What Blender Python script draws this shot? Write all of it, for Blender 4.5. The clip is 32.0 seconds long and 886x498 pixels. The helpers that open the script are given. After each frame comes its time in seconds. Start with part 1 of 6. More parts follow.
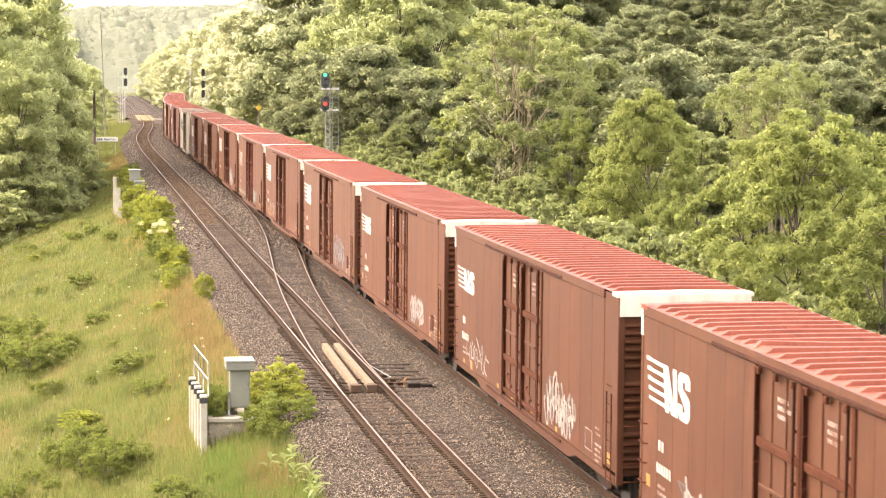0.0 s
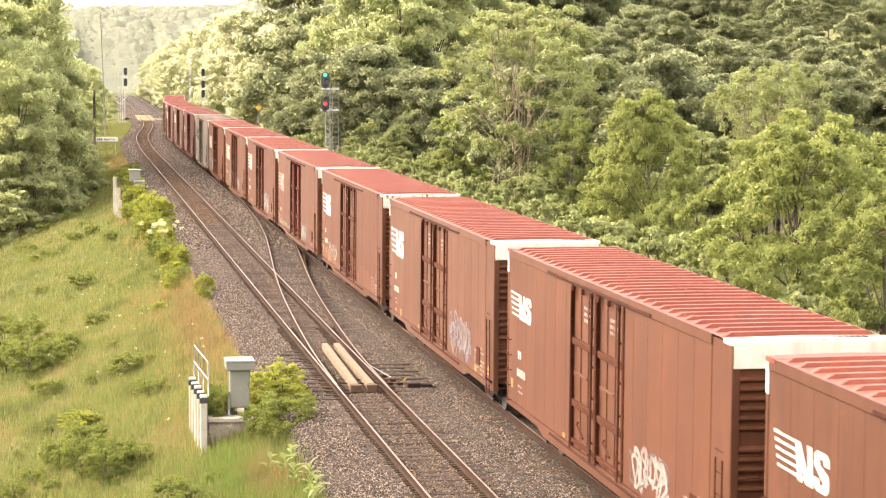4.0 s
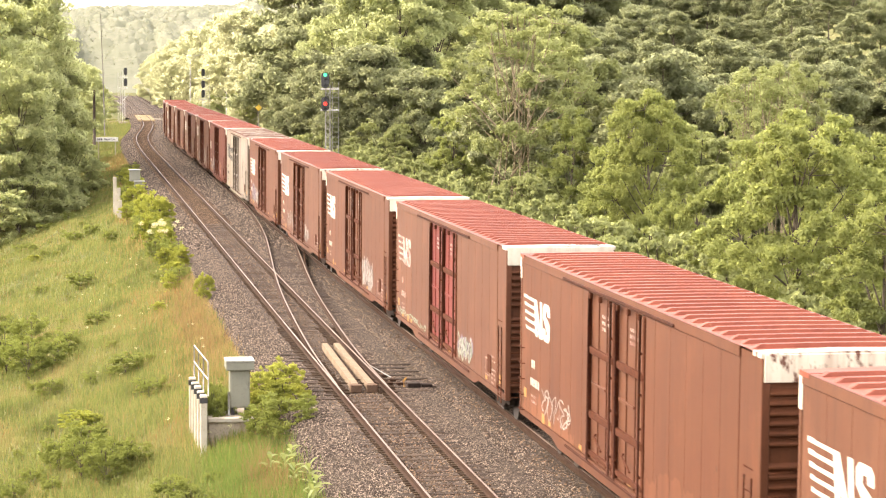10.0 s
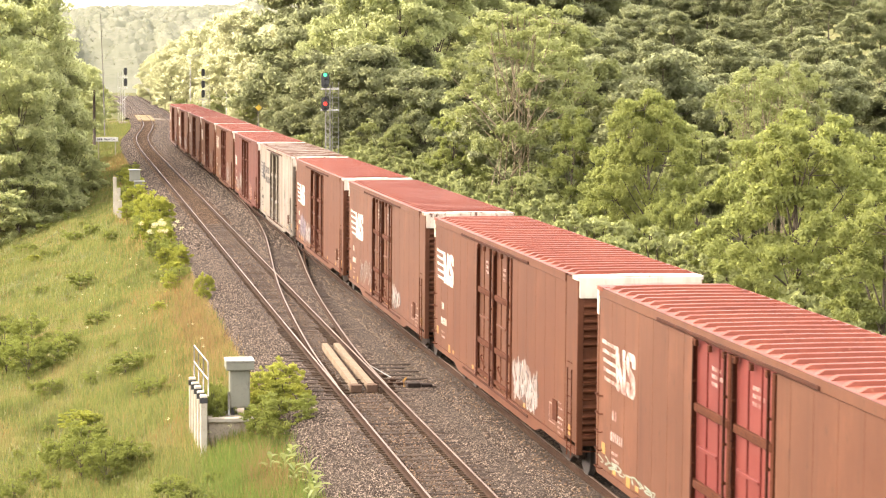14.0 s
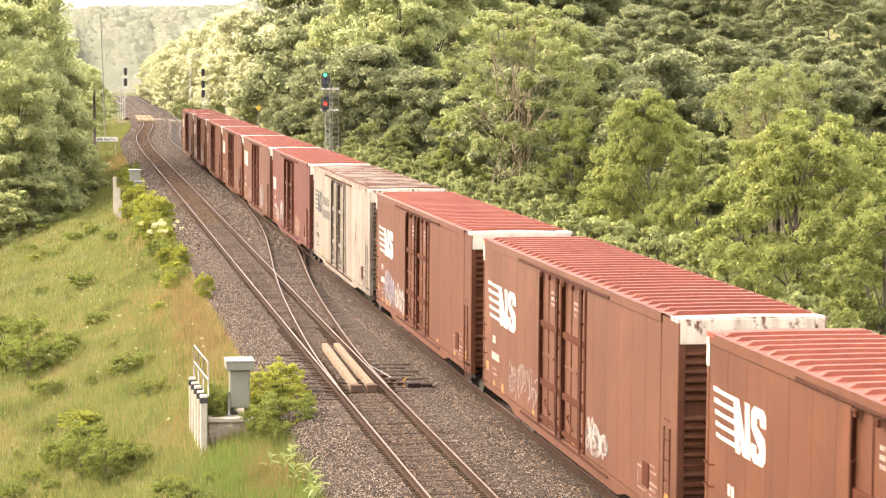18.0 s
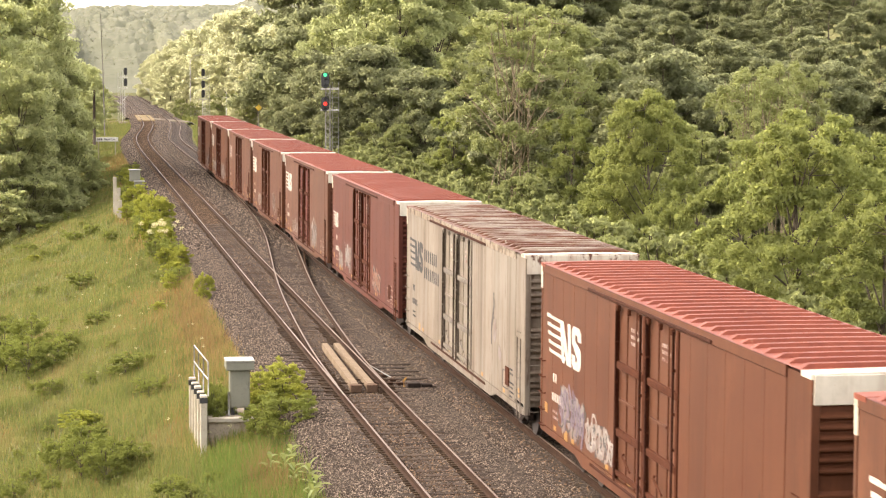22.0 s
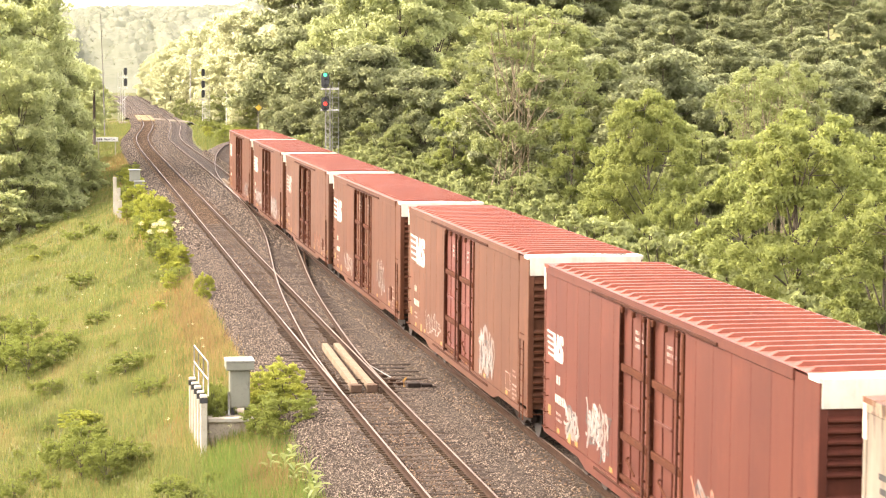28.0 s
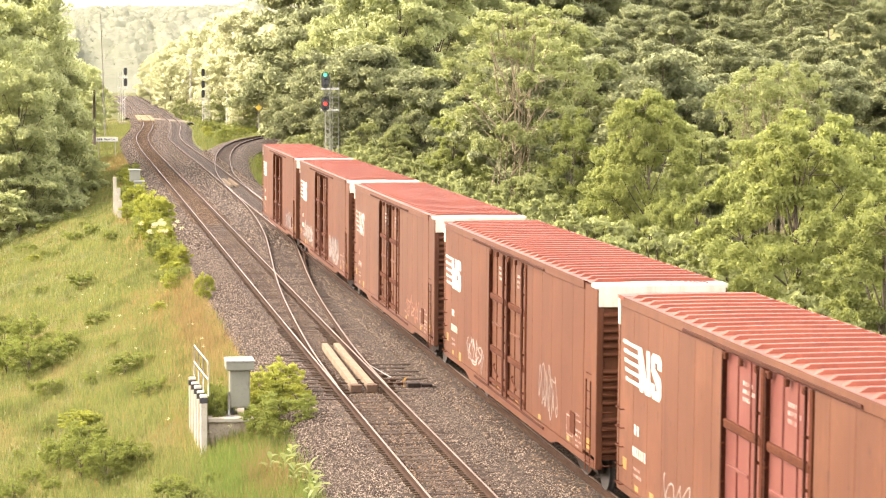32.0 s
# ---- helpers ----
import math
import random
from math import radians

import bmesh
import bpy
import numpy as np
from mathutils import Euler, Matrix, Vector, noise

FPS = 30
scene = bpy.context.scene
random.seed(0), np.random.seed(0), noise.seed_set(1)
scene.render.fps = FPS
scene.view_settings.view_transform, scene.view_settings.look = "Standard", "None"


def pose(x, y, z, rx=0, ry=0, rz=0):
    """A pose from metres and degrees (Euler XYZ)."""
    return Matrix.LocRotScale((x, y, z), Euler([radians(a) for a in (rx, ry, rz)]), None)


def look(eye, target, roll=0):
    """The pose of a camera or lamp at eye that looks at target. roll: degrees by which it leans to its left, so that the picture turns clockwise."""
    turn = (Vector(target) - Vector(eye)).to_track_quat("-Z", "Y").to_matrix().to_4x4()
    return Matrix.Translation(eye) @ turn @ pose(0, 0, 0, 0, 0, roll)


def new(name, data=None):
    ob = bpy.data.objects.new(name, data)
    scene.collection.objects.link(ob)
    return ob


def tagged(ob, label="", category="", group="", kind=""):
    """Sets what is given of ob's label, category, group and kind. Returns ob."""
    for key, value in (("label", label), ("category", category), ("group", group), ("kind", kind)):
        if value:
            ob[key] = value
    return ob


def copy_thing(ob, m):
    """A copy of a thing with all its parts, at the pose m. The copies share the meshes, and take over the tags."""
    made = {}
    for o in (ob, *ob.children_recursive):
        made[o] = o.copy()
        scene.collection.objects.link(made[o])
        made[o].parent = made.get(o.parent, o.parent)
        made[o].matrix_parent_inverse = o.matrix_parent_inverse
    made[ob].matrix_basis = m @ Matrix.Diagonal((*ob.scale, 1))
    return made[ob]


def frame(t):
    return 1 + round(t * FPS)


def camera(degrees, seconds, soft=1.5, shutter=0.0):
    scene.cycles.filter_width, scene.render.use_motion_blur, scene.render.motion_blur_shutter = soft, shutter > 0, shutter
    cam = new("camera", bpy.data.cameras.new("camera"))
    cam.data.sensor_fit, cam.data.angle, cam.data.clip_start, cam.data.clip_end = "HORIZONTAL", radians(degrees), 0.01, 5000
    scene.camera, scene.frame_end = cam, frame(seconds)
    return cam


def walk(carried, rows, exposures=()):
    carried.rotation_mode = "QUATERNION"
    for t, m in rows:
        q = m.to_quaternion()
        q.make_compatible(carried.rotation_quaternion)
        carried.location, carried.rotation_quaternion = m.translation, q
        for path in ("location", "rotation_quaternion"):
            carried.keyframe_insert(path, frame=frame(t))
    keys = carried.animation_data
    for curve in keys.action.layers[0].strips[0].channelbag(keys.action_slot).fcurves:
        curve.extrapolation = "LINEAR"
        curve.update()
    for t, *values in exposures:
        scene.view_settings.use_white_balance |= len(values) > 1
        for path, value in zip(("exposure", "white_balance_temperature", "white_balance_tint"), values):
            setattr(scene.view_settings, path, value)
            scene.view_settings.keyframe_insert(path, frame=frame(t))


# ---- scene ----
# ---------- camera: it stands still, high on the left of the line ----------
EYE = Vector((0.0, 0.0, 9.695))
YAW, PITCH = 0.1774, 0.0874
AIM = EYE + 100 * Vector((math.sin(YAW) * math.cos(PITCH), math.cos(YAW) * math.cos(PITCH), -math.sin(PITCH)))
VIEW = look(EYE, AIM, 0.41)
cam = camera(23.99, 32.0, soft=1.15, shutter=0.4)
walk(cam, [(0, VIEW), (32, VIEW)], exposures=[(0, 3.26, 7350, 17), (20, 3.16, 7350, 17), (21, 2.95, 7350, 17), (22, 2.72, 7350, 17), (23, 2.82, 7350, 17), (24, 3.12, 7350, 17), (25, 3.40, 7350, 17), (28, 3.40, 7350, 17), (32, 3.40, 7350, 17)])

# ---------- daylight: low hazy sun from the far left ----------
SUN_EL, SUN_AZ = radians(42), radians(-68)   # azimuth from +y, towards -x
sky_world = bpy.data.worlds.new("sky")
scene.world = sky_world
sky_world.use_nodes = True
nt = sky_world.node_tree
sky_tex = nt.nodes.new("ShaderNodeTexSky")
sky_tex.sky_type, sky_tex.sun_disc = "NISHITA", False
sky_tex.sun_elevation, sky_tex.sun_rotation = SUN_EL, SUN_AZ
sky_tex.dust_density, sky_tex.air_density, sky_tex.altitude = 2.5, 1.0, 100
haze = nt.nodes.new("ShaderNodeHueSaturation")      # hazy air: the sky's blue is washed out
haze.inputs["Saturation"].default_value = 0.3
nt.links.new(sky_tex.outputs[0], haze.inputs["Color"])
nt.links.new(haze.outputs[0], nt.nodes["Background"].inputs[0])
nt.nodes["Background"].inputs[1].default_value = 0.15
sun = new("sun", bpy.data.lights.new("sun", "SUN"))
sun.data.energy, sun.data.angle, sun.data.color = 0.34, radians(60), (1.0, 0.80, 0.52)
sun_dir = Vector((math.sin(SUN_AZ) * math.cos(SUN_EL), math.cos(SUN_AZ) * math.cos(SUN_EL), math.sin(SUN_EL)))
sun.matrix_world = look((0, 0, 60), Vector((0, 0, 60)) - sun_dir)


# ---------- materials ----------
def nodes_of(name):
    m = bpy.data.materials.new(name)
    m.use_nodes = True
    n = m.node_tree
    return m, n, n.nodes["Principled BSDF"]


def mix_col(n, fac, a, b):
    x = n.nodes.new("ShaderNodeMix")
    x.data_type = "RGBA"
    for sock, v in ((x.inputs[0], fac), (x.inputs[6], a), (x.inputs[7], b)):
        if isinstance(v, (int, float)):
            sock.default_value = v
        elif isinstance(v, tuple):
            sock.default_value = (*v, 1)
        else:
            n.links.new(v, sock)
    return x.outputs[2]


def ramp(n, src, lo, hi):
    x = n.nodes.new("ShaderNodeMapRange")
    x.inputs[1].default_value, x.inputs[2].default_value = lo, hi
    n.links.new(src, x.inputs[0])
    return x.outputs[0]


def noise_tex(n, scale, detail=4, stretch=None, rough=0.6, coords="Object"):
    t = n.nodes.new("ShaderNodeTexNoise")
    t.inputs["Scale"].default_value, t.inputs["Detail"].default_value, t.inputs["Roughness"].default_value = scale, detail, rough
    c = n.nodes.new("ShaderNodeTexCoord")
    src = c.outputs[coords]
    if stretch:
        mp = n.nodes.new("ShaderNodeMapping")
        mp.inputs["Scale"].default_value = stretch
        n.links.new(src, mp.inputs[0])
        src = mp.outputs[0]
    n.links.new(src, t.inputs[0])
    return t.outputs[0]


def bump(n, bsdf, src, strength, dist=0.02):
    b = n.nodes.new("ShaderNodeBump")
    b.inputs["Strength"].default_value, b.inputs["Distance"].default_value = strength, dist
    n.links.new(src, b.inputs["Height"])
    n.links.new(b.outputs[0], bsdf.inputs["Normal"])


def surface(name, a, b, scale=3.0, rough=0.8, metal=0.0, grain=None, grain_scale=30.0, bump_s=0.2, bump_d=0.02, stretch=None, coords="Object", lo=0.35, hi=0.65, per_object=0.0):
    """Two colours blended by large stains, a fine grain on top, and relief."""
    m, n, bs = nodes_of(name)
    col = mix_col(n, ramp(n, noise_tex(n, scale, 5, stretch, coords=coords), lo, hi), a, b)
    fine = noise_tex(n, grain_scale, 3, coords=coords)
    g = grain or tuple(c * 0.55 for c in a)
    col = mix_col(n, ramp(n, fine, 0.52, 0.72), col, g)
    if per_object:
        info = n.nodes.new("ShaderNodeObjectInfo")
        hs = n.nodes.new("ShaderNodeHueSaturation")
        n.links.new(ramp(n, info.outputs["Random"], -0.5 / per_object, 0.5 / per_object), hs.inputs["Value"])
        mr = hs.inputs["Value"].links[0].from_node
        mr.inputs[1].default_value, mr.inputs[2].default_value = 0, 1
        mr.inputs[3].default_value, mr.inputs[4].default_value = 1 - per_object, 1 + per_object
        n.links.new(col, hs.inputs["Color"])
        col = hs.outputs[0]
    n.links.new(col, bs.inputs["Base Color"])
    bs.inputs["Roughness"].default_value, bs.inputs["Metallic"].default_value = rough, metal
    if rough >= 0.85:
        bs.inputs["Specular IOR Level"].default_value = 0.1
    if bump_s:
        bump(n, bs, fine, bump_s, bump_d)
    return m


def paint(name, base, faded, streak, rust=(0.16, 0.06, 0.03), rust_amount=0.62, run=0.16, wet=0.5, soft_run=0.3):
    """Weathered car paint: faded areas, vertical run-off streaks, rust specks."""
    m, n, bs = nodes_of(name)
    col = mix_col(n, ramp(n, noise_tex(n, 0.55, 5), 0.35, 0.65), base, faded)
    st = noise_tex(n, 1.0, 4, (2.2, 2.2, run))
    col = mix_col(n, ramp(n, st, wet, wet + soft_run), col, streak)
    chalk = mix_col(n, 0.55, col, tuple(min(0.8, q * 1.45) for q in faded))
    col = mix_col(n, ramp(n, noise_tex(n, 0.9, 6, (1, 1, 0.6), 0.7), 0.54, 0.72), col, chalk)
    thin = mix_col(n, 0.3, col, tuple(q * 0.75 for q in streak))
    col = mix_col(n, ramp(n, noise_tex(n, 1.0, 4, (7, 7, 0.3), 0.65), 0.54, 0.70), col, thin)
    sp = noise_tex(n, 6.0, 6, (1, 1, 0.5 if run > 0.1 else 0.12))
    col = mix_col(n, ramp(n, sp, rust_amount, rust_amount + 0.1), col, rust)
    info = n.nodes.new("ShaderNodeObjectInfo")          # sheets weather a little differently
    hs = n.nodes.new("ShaderNodeHueSaturation")
    mr = n.nodes.new("ShaderNodeMapRange")
    mr.inputs[3].default_value, mr.inputs[4].default_value = 0.92, 1.08
    n.links.new(info.outputs["Random"], mr.inputs[0])
    n.links.new(mr.outputs[0], hs.inputs["Value"])
    n.links.new(col, hs.inputs["Color"])
    n.links.new(hs.outputs[0], bs.inputs["Base Color"])
    bs.inputs["Roughness"].default_value = 0.62
    bs.inputs["Specular IOR Level"].default_value = 0.22
    bump(n, bs, noise_tex(n, 2.0, 3, (1, 1, 0.4)), 0.12, 0.02)
    return m


def leaf(name, dark, light, trans=0.45, through_tint=(1.3, 1.25, 0.6)):
    """Leaves: hue varies leaf by leaf and plant by plant, light passes through."""
    m, n, bs = nodes_of(name)
    geo = n.nodes.new("ShaderNodeNewGeometry")
    info = n.nodes.new("ShaderNodeObjectInfo")
    col = mix_col(n, geo.outputs["Random Per Island"], dark, light)
    hs = n.nodes.new("ShaderNodeHueSaturation")
    mr = n.nodes.new("ShaderNodeMapRange")
    mr.inputs[3].default_value, mr.inputs[4].default_value = 0.88, 1.12
    n.links.new(info.outputs["Random"], mr.inputs[0])
    n.links.new(mr.outputs[0], hs.inputs["Value"])
    n.links.new(col, hs.inputs["Color"])
    col = hs.outputs[0]
    n.links.new(col, bs.inputs["Base Color"])
    bs.inputs["Roughness"].default_value = 0.75
    bs.inputs["Specular IOR Level"].default_value = 0.1
    tr = n.nodes.new("ShaderNodeBsdfTranslucent")
    n.links.new(mix_col(n, 0.6, col, tuple(a * b for a, b in zip(light, through_tint))), tr.inputs[0])
    mx = n.nodes.new("ShaderNodeMixShader")
    mx.inputs[0].default_value = trans
    n.links.new(bs.outputs[0], mx.inputs[1])
    n.links.new(tr.outputs[0], mx.inputs[2])
    n.links.new(mx.outputs[0], n.nodes["Material Output"].inputs[0])
    return m


def stone(name, dark, light):
    """Crushed stone whose tone varies stone by stone."""
    m, n, bs = nodes_of(name)
    geo = n.nodes.new("ShaderNodeNewGeometry")
    col = mix_col(n, ramp(n, geo.outputs["Random Per Island"], 0.5, 1.08), dark, light)
    col = mix_col(n, ramp(n, noise_tex(n, 0.4, 4), 0.5, 0.9), col, tuple((a + b) / 2 * 0.45 for a, b in zip(dark, light)))
    n.links.new(col, bs.inputs["Base Color"])
    bs.inputs["Roughness"].default_value = 0.9
    bs.inputs["Specular IOR Level"].default_value = 0.15
    return m


def gravel_bed(name, dark, light):
    """Packed stones: each cell has its own tone and stands a little proud."""
    m, n, bs = nodes_of(name)
    v = n.nodes.new("ShaderNodeTexVoronoi")
    v.inputs["Scale"].default_value = 23.0
    c = n.nodes.new("ShaderNodeTexCoord")
    n.links.new(c.outputs["Object"], v.inputs["Vector"])
    sep = n.nodes.new("ShaderNodeSeparateColor")
    n.links.new(v.outputs["Color"], sep.inputs[0])
    col = mix_col(n, ramp(n, sep.outputs[0], 0.35, 1.0), dark, light)
    col = mix_col(n, ramp(n, v.outputs["Distance"], 0.45, 0.75), col, tuple(q * 0.4 for q in dark))
    col = mix_col(n, ramp(n, noise_tex(n, 0.35, 4), 0.45, 0.8), col, tuple((a + b) * 0.22 for a, b in zip(dark, light)))
    n.links.new(col, bs.inputs["Base Color"])
    bs.inputs["Roughness"].default_value = 0.95
    bs.inputs["Specular IOR Level"].default_value = 0.1
    inv = n.nodes.new("ShaderNodeMath")
    inv.operation = "SUBTRACT"
    inv.inputs[0].default_value = 1.0
    n.links.new(v.outputs["Distance"], inv.inputs[1])
    bump(n, bs, inv.outputs[0], 0.9, 0.05)
    return m


M_SOIL = surface("grassy_soil", (0.07, 0.08, 0.024), (0.11, 0.10, 0.036), 0.25, 0.95, grain=(0.04, 0.05, 0.02), grain_scale=9, bump_s=0.6, bump_d=0.1)
M_BALLAST = gravel_bed("ballast_bed", (0.036, 0.026, 0.0190), (0.240, 0.185, 0.139))
# bed of the train's track, a tone darker than the other ballast
M_BED_DARK = gravel_bed("darker_track_bed", (0.030, 0.022, 0.0165), (0.185, 0.142, 0.110))
M_STONE = stone("crushed_stone", (0.036, 0.026, 0.019), (0.345, 0.270, 0.205))
M_TIE = surface("weathered_tie_timber", (0.030, 0.0205, 0.0145), (0.062, 0.044, 0.032), 2.0, 0.9, grain_scale=30, bump_s=0.5, per_object=0.35)
M_RAIL = surface("rusty_rail_steel", (0.030, 0.0155, 0.0092), (0.042, 0.022, 0.013), 2.0, 0.95, 0.0, grain_scale=40, bump_s=0.2)
M_RAILTOP = surface("worn_rail_head", (0.15, 0.108, 0.075), (0.115, 0.080, 0.054), 0.6, 0.6, 0.2, grain=(0.08, 0.052, 0.036), grain_scale=10, bump_s=0)


# ---------- mesh helpers ----------
def part(name, bm, material, parent=None, label=""):
    me = bpy.data.meshes.new(name)
    bm.to_mesh(me)
    bm.free()
    for mt in (material if isinstance(material, (list, tuple)) else [material]):
        me.materials.append(mt)
    ob = new(name, me)
    ob.parent = parent
    if label:
        ob["label"] = label
    return ob


def mesh_from(name, verts, faces, material, parent=None, label="", smooth=False):
    """A mesh object out of computed arrays."""
    me = bpy.data.meshes.new(name)
    me.from_pydata(np.asarray(verts).tolist(), [], np.asarray(faces).tolist() if isinstance(faces, np.ndarray) else faces)
    for mt in (material if isinstance(material, (list, tuple)) else [material]):
        me.materials.append(mt)
    if smooth:
        me.shade_smooth()
    ob = new(name, me)
    ob.parent = parent
    if label:
        ob["label"] = label
    return ob


def share(ob, name, m, parent=None):
    o = new(name, ob.data)
    o.parent = parent
    o.matrix_basis = m
    return o


def box(bm, x0, x1, y0, y1, z0, z1, bev=0.0, mat=0):
    vs = [bm.verts.new((x, y, z)) for z in (z0, z1) for y in (y0, y1) for x in (x0, x1)]
    fs = [bm.faces.new([vs[i] for i in f]) for f in ((0, 2, 3, 1), (4, 5, 7, 6), (0, 1, 5, 4), (1, 3, 7, 5), (3, 2, 6, 7), (2, 0, 4, 6))]
    for f in fs:
        f.material_index = mat
    if bev:
        es = {e for f in fs for e in f.edges}
        r = bmesh.ops.bevel(bm, geom=list(es), offset=bev, segments=1, affect="EDGES")
        for f in r["faces"]:
            f.material_index = mat
    return fs


def tube(bm, pts, r, seg=6, cap=True, mat=0):
    """A round bar through pts; r is one radius or one for each point."""
    pts = [Vector(p) for p in pts]
    rs = r if isinstance(r, (list, tuple)) else [r] * len(pts)
    rings = []
    for i, p in enumerate(pts):
        d = (pts[min(i + 1, len(pts) - 1)] - pts[max(i - 1, 0)]).normalized()
        a = d.cross(Vector((0, 0, 1)) if abs(d.z) < 0.9 else Vector((1, 0, 0))).normalized()
        b = d.cross(a)
        rings.append([bm.verts.new(p + rs[i] * (math.cos(2 * math.pi * k / seg) * a + math.sin(2 * math.pi * k / seg) * b)) for k in range(seg)])
    for q, w in zip(rings, rings[1:]):
        for k in range(seg):
            f = bm.faces.new((q[k], q[(k + 1) % seg], w[(k + 1) % seg], w[k]))
            f.material_index, f.smooth = mat, True
    if cap:
        bm.faces.new(rings[0]).material_index = mat
        bm.faces.new(rings[-1][::-1]).material_index = mat


def blank(name, m=None):
    ob = new(name)
    ob.empty_display_size = 0.3
    if m is not None:
        ob.matrix_basis = m
    return ob


# ---------- plan of the line ----------
def curve_through(nodes):
    """x over y through the nodes, smooth and without overshoot."""
    ys, xs = np.array([n[0] for n in nodes], float), np.array([n[1] for n in nodes], float)
    d = np.diff(xs) / np.diff(ys)
    m = np.concatenate([[d[0]], (d[1:] + d[:-1]) / 2, [d[-1]]])

    def f(y):
        y = np.asarray(y, float)
        i = np.clip(np.searchsorted(ys, y) - 1, 0, len(ys) - 2)
        h = ys[i + 1] - ys[i]
        t = (y - ys[i]) / h
        return (xs[i] * (2 * t**3 - 3 * t**2 + 1) + h * m[i] * (t**3 - 2 * t**2 + t) + xs[i + 1] * (3 * t**2 - 2 * t**3) + h * m[i + 1] * (t**3 - t**2))
    return f


LINE_A = curve_through([(-320, 8.8), (0, 8.76), (70, 8.68), (150, 8.74), (205, 8.74), (245, 8.82), (268, 9.15), (288, 9.8), (315, 11.3), (345, 12.7), (380, 13.4), (422, 13.85), (511, 14.6), (640, 14.9), (1200, 15)])
LINE_B = curve_through([(-320, 13.0), (0, 12.95), (70, 12.87), (150, 12.99), (205, 13.25), (255, 13.3), (272, 13.5), (290, 14.2), (312, 15.4), (336, 16.7), (365, 17.6), (400, 18.1), (511, 19.2), (640, 19.6), (1200, 19.8)])
GAUGE = 1.508


def dense(nodes, step=2.0):
    """A fine polyline through plan points (Catmull-Rom)."""
    p = [Vector(n) for n in nodes]
    p = [2 * p[0] - p[1]] + p + [2 * p[-1] - p[-2]]
    out = []
    for a, b, c, d in zip(p, p[1:], p[2:], p[3:]):
        k = max(2, int((c - b).length / step))
        for j in range(k):
            t = j / k
            out.append(0.5 * (2 * b + (c - a) * t + (2 * a - 5 * b + 4 * c - d) * t * t + (3 * b - a - 3 * c + d) * t**3))
    return np.array([tuple(v) for v in out + [p[-2]]])


def sampled(f, y0, y1, step=2.0):
    y = np.arange(y0, y1 + 0.01, step)
    return np.stack([f(y), y], 1)


PATH_A, PATH_B = sampled(LINE_A, -320, 660), sampled(LINE_B, -320, 660)
PATH_C = dense([(13.0, 148), (13.12, 165), (13.75, 188), (15.25, 212), (16.9, 232), (19.4, 254), (23.2, 275), (28.8, 294.5), (36.5, 314), (50, 338), (72, 365)])
PATH_X = dense([(13.0, 163), (12.85, 148), (12.45, 134), (11.8, 120), (10.9, 107), (10.2, 97.5), (9.6, 88), (9.15, 78.5), (8.84, 70), (8.7, 62)])


def normals_of(path):
    d = np.gradient(path, axis=0)
    d /= np.linalg.norm(d, axis=1)[:, None]
    return np.stack([d[:, 1], -d[:, 0]], 1)     # to the right of the way


# ---------- lie of the land ----------
def smooth01(t):
    t = np.clip(t, 0, 1)
    return t * t * (3 - 2 * t)


def land(x, y):
    """Height of the ground."""
    x, y = np.asarray(x, float), np.asarray(y, float)
    xa, xb = LINE_A(y) - 2.8, LINE_B(y) + 3.6
    left, right = np.maximum(xa - x, 0), np.maximum(x - xb, 0)
    drop = 0.34 * np.minimum(left, 16) * (1 - 0.75 * smooth01((y - 190) / 90))
    hill_l = 0.42 * np.clip(left - 30, 0, 70)
    z = -0.72 - drop + hill_l
    z = z - 0.12 * np.minimum(right, 8) + 0.36 * np.clip(right - 26 - 25 * smooth01((y - 200) / 150), 0, 70) * smooth01((y + 40) / 90)
    bump_z = 0.16 * np.sin(x * 1.3 + 2 * np.sin(y * 0.21)) * np.sin(y * 0.52 + x * 0.4) + 0.25 * np.sin(x * 0.31 + 1.7 * np.sin(y * 0.043)) * np.sin(y * 0.13) + 0.12 * np.sin(x * 0.9 + y * 0.37)
    z = z + bump_z * smooth01((left + right) / 6)
    far = smooth01((y - 560) / 420)
    z = z + far * (22 + 6 * np.sin(x * 0.011 + 0.6)) * np.maximum(smooth01((left + right) / 60), smooth01((y - 640) / 150))
    return z


def spaced(a):
    return np.concatenate([np.arange(s, e, d) for s, e, d in a])


gx = spaced([(-1500, -200, 100), (-200, -40, 12), (-40, -14, 3), (-14, 40, 1.0), (40, 110, 5), (110, 300, 20), (300, 1501, 100)])
gy = spaced([(-1500, -300, 150), (-300, 20, 20), (20, 130, 1.5), (130, 420, 4), (420, 1100, 25), (1100, 2601, 150)])
GX, GY = np.meshgrid(gx, gy)
gv = np.stack([GX.ravel(), GY.ravel(), land(GX, GY).ravel()], 1)
w, h = len(gx), len(gy)
idx = np.arange(w * h).reshape(h, w)
gf = np.stack([idx[:-1, :-1], idx[:-1, 1:], idx[1:, 1:], idx[1:, :-1]], -1).reshape(-1, 4)
ground = mesh_from("ground", gv, gf, M_SOIL, smooth=True)
tagged(ground, "uneven grassy ground falling away beside a railway line", "ground", kind="structure")

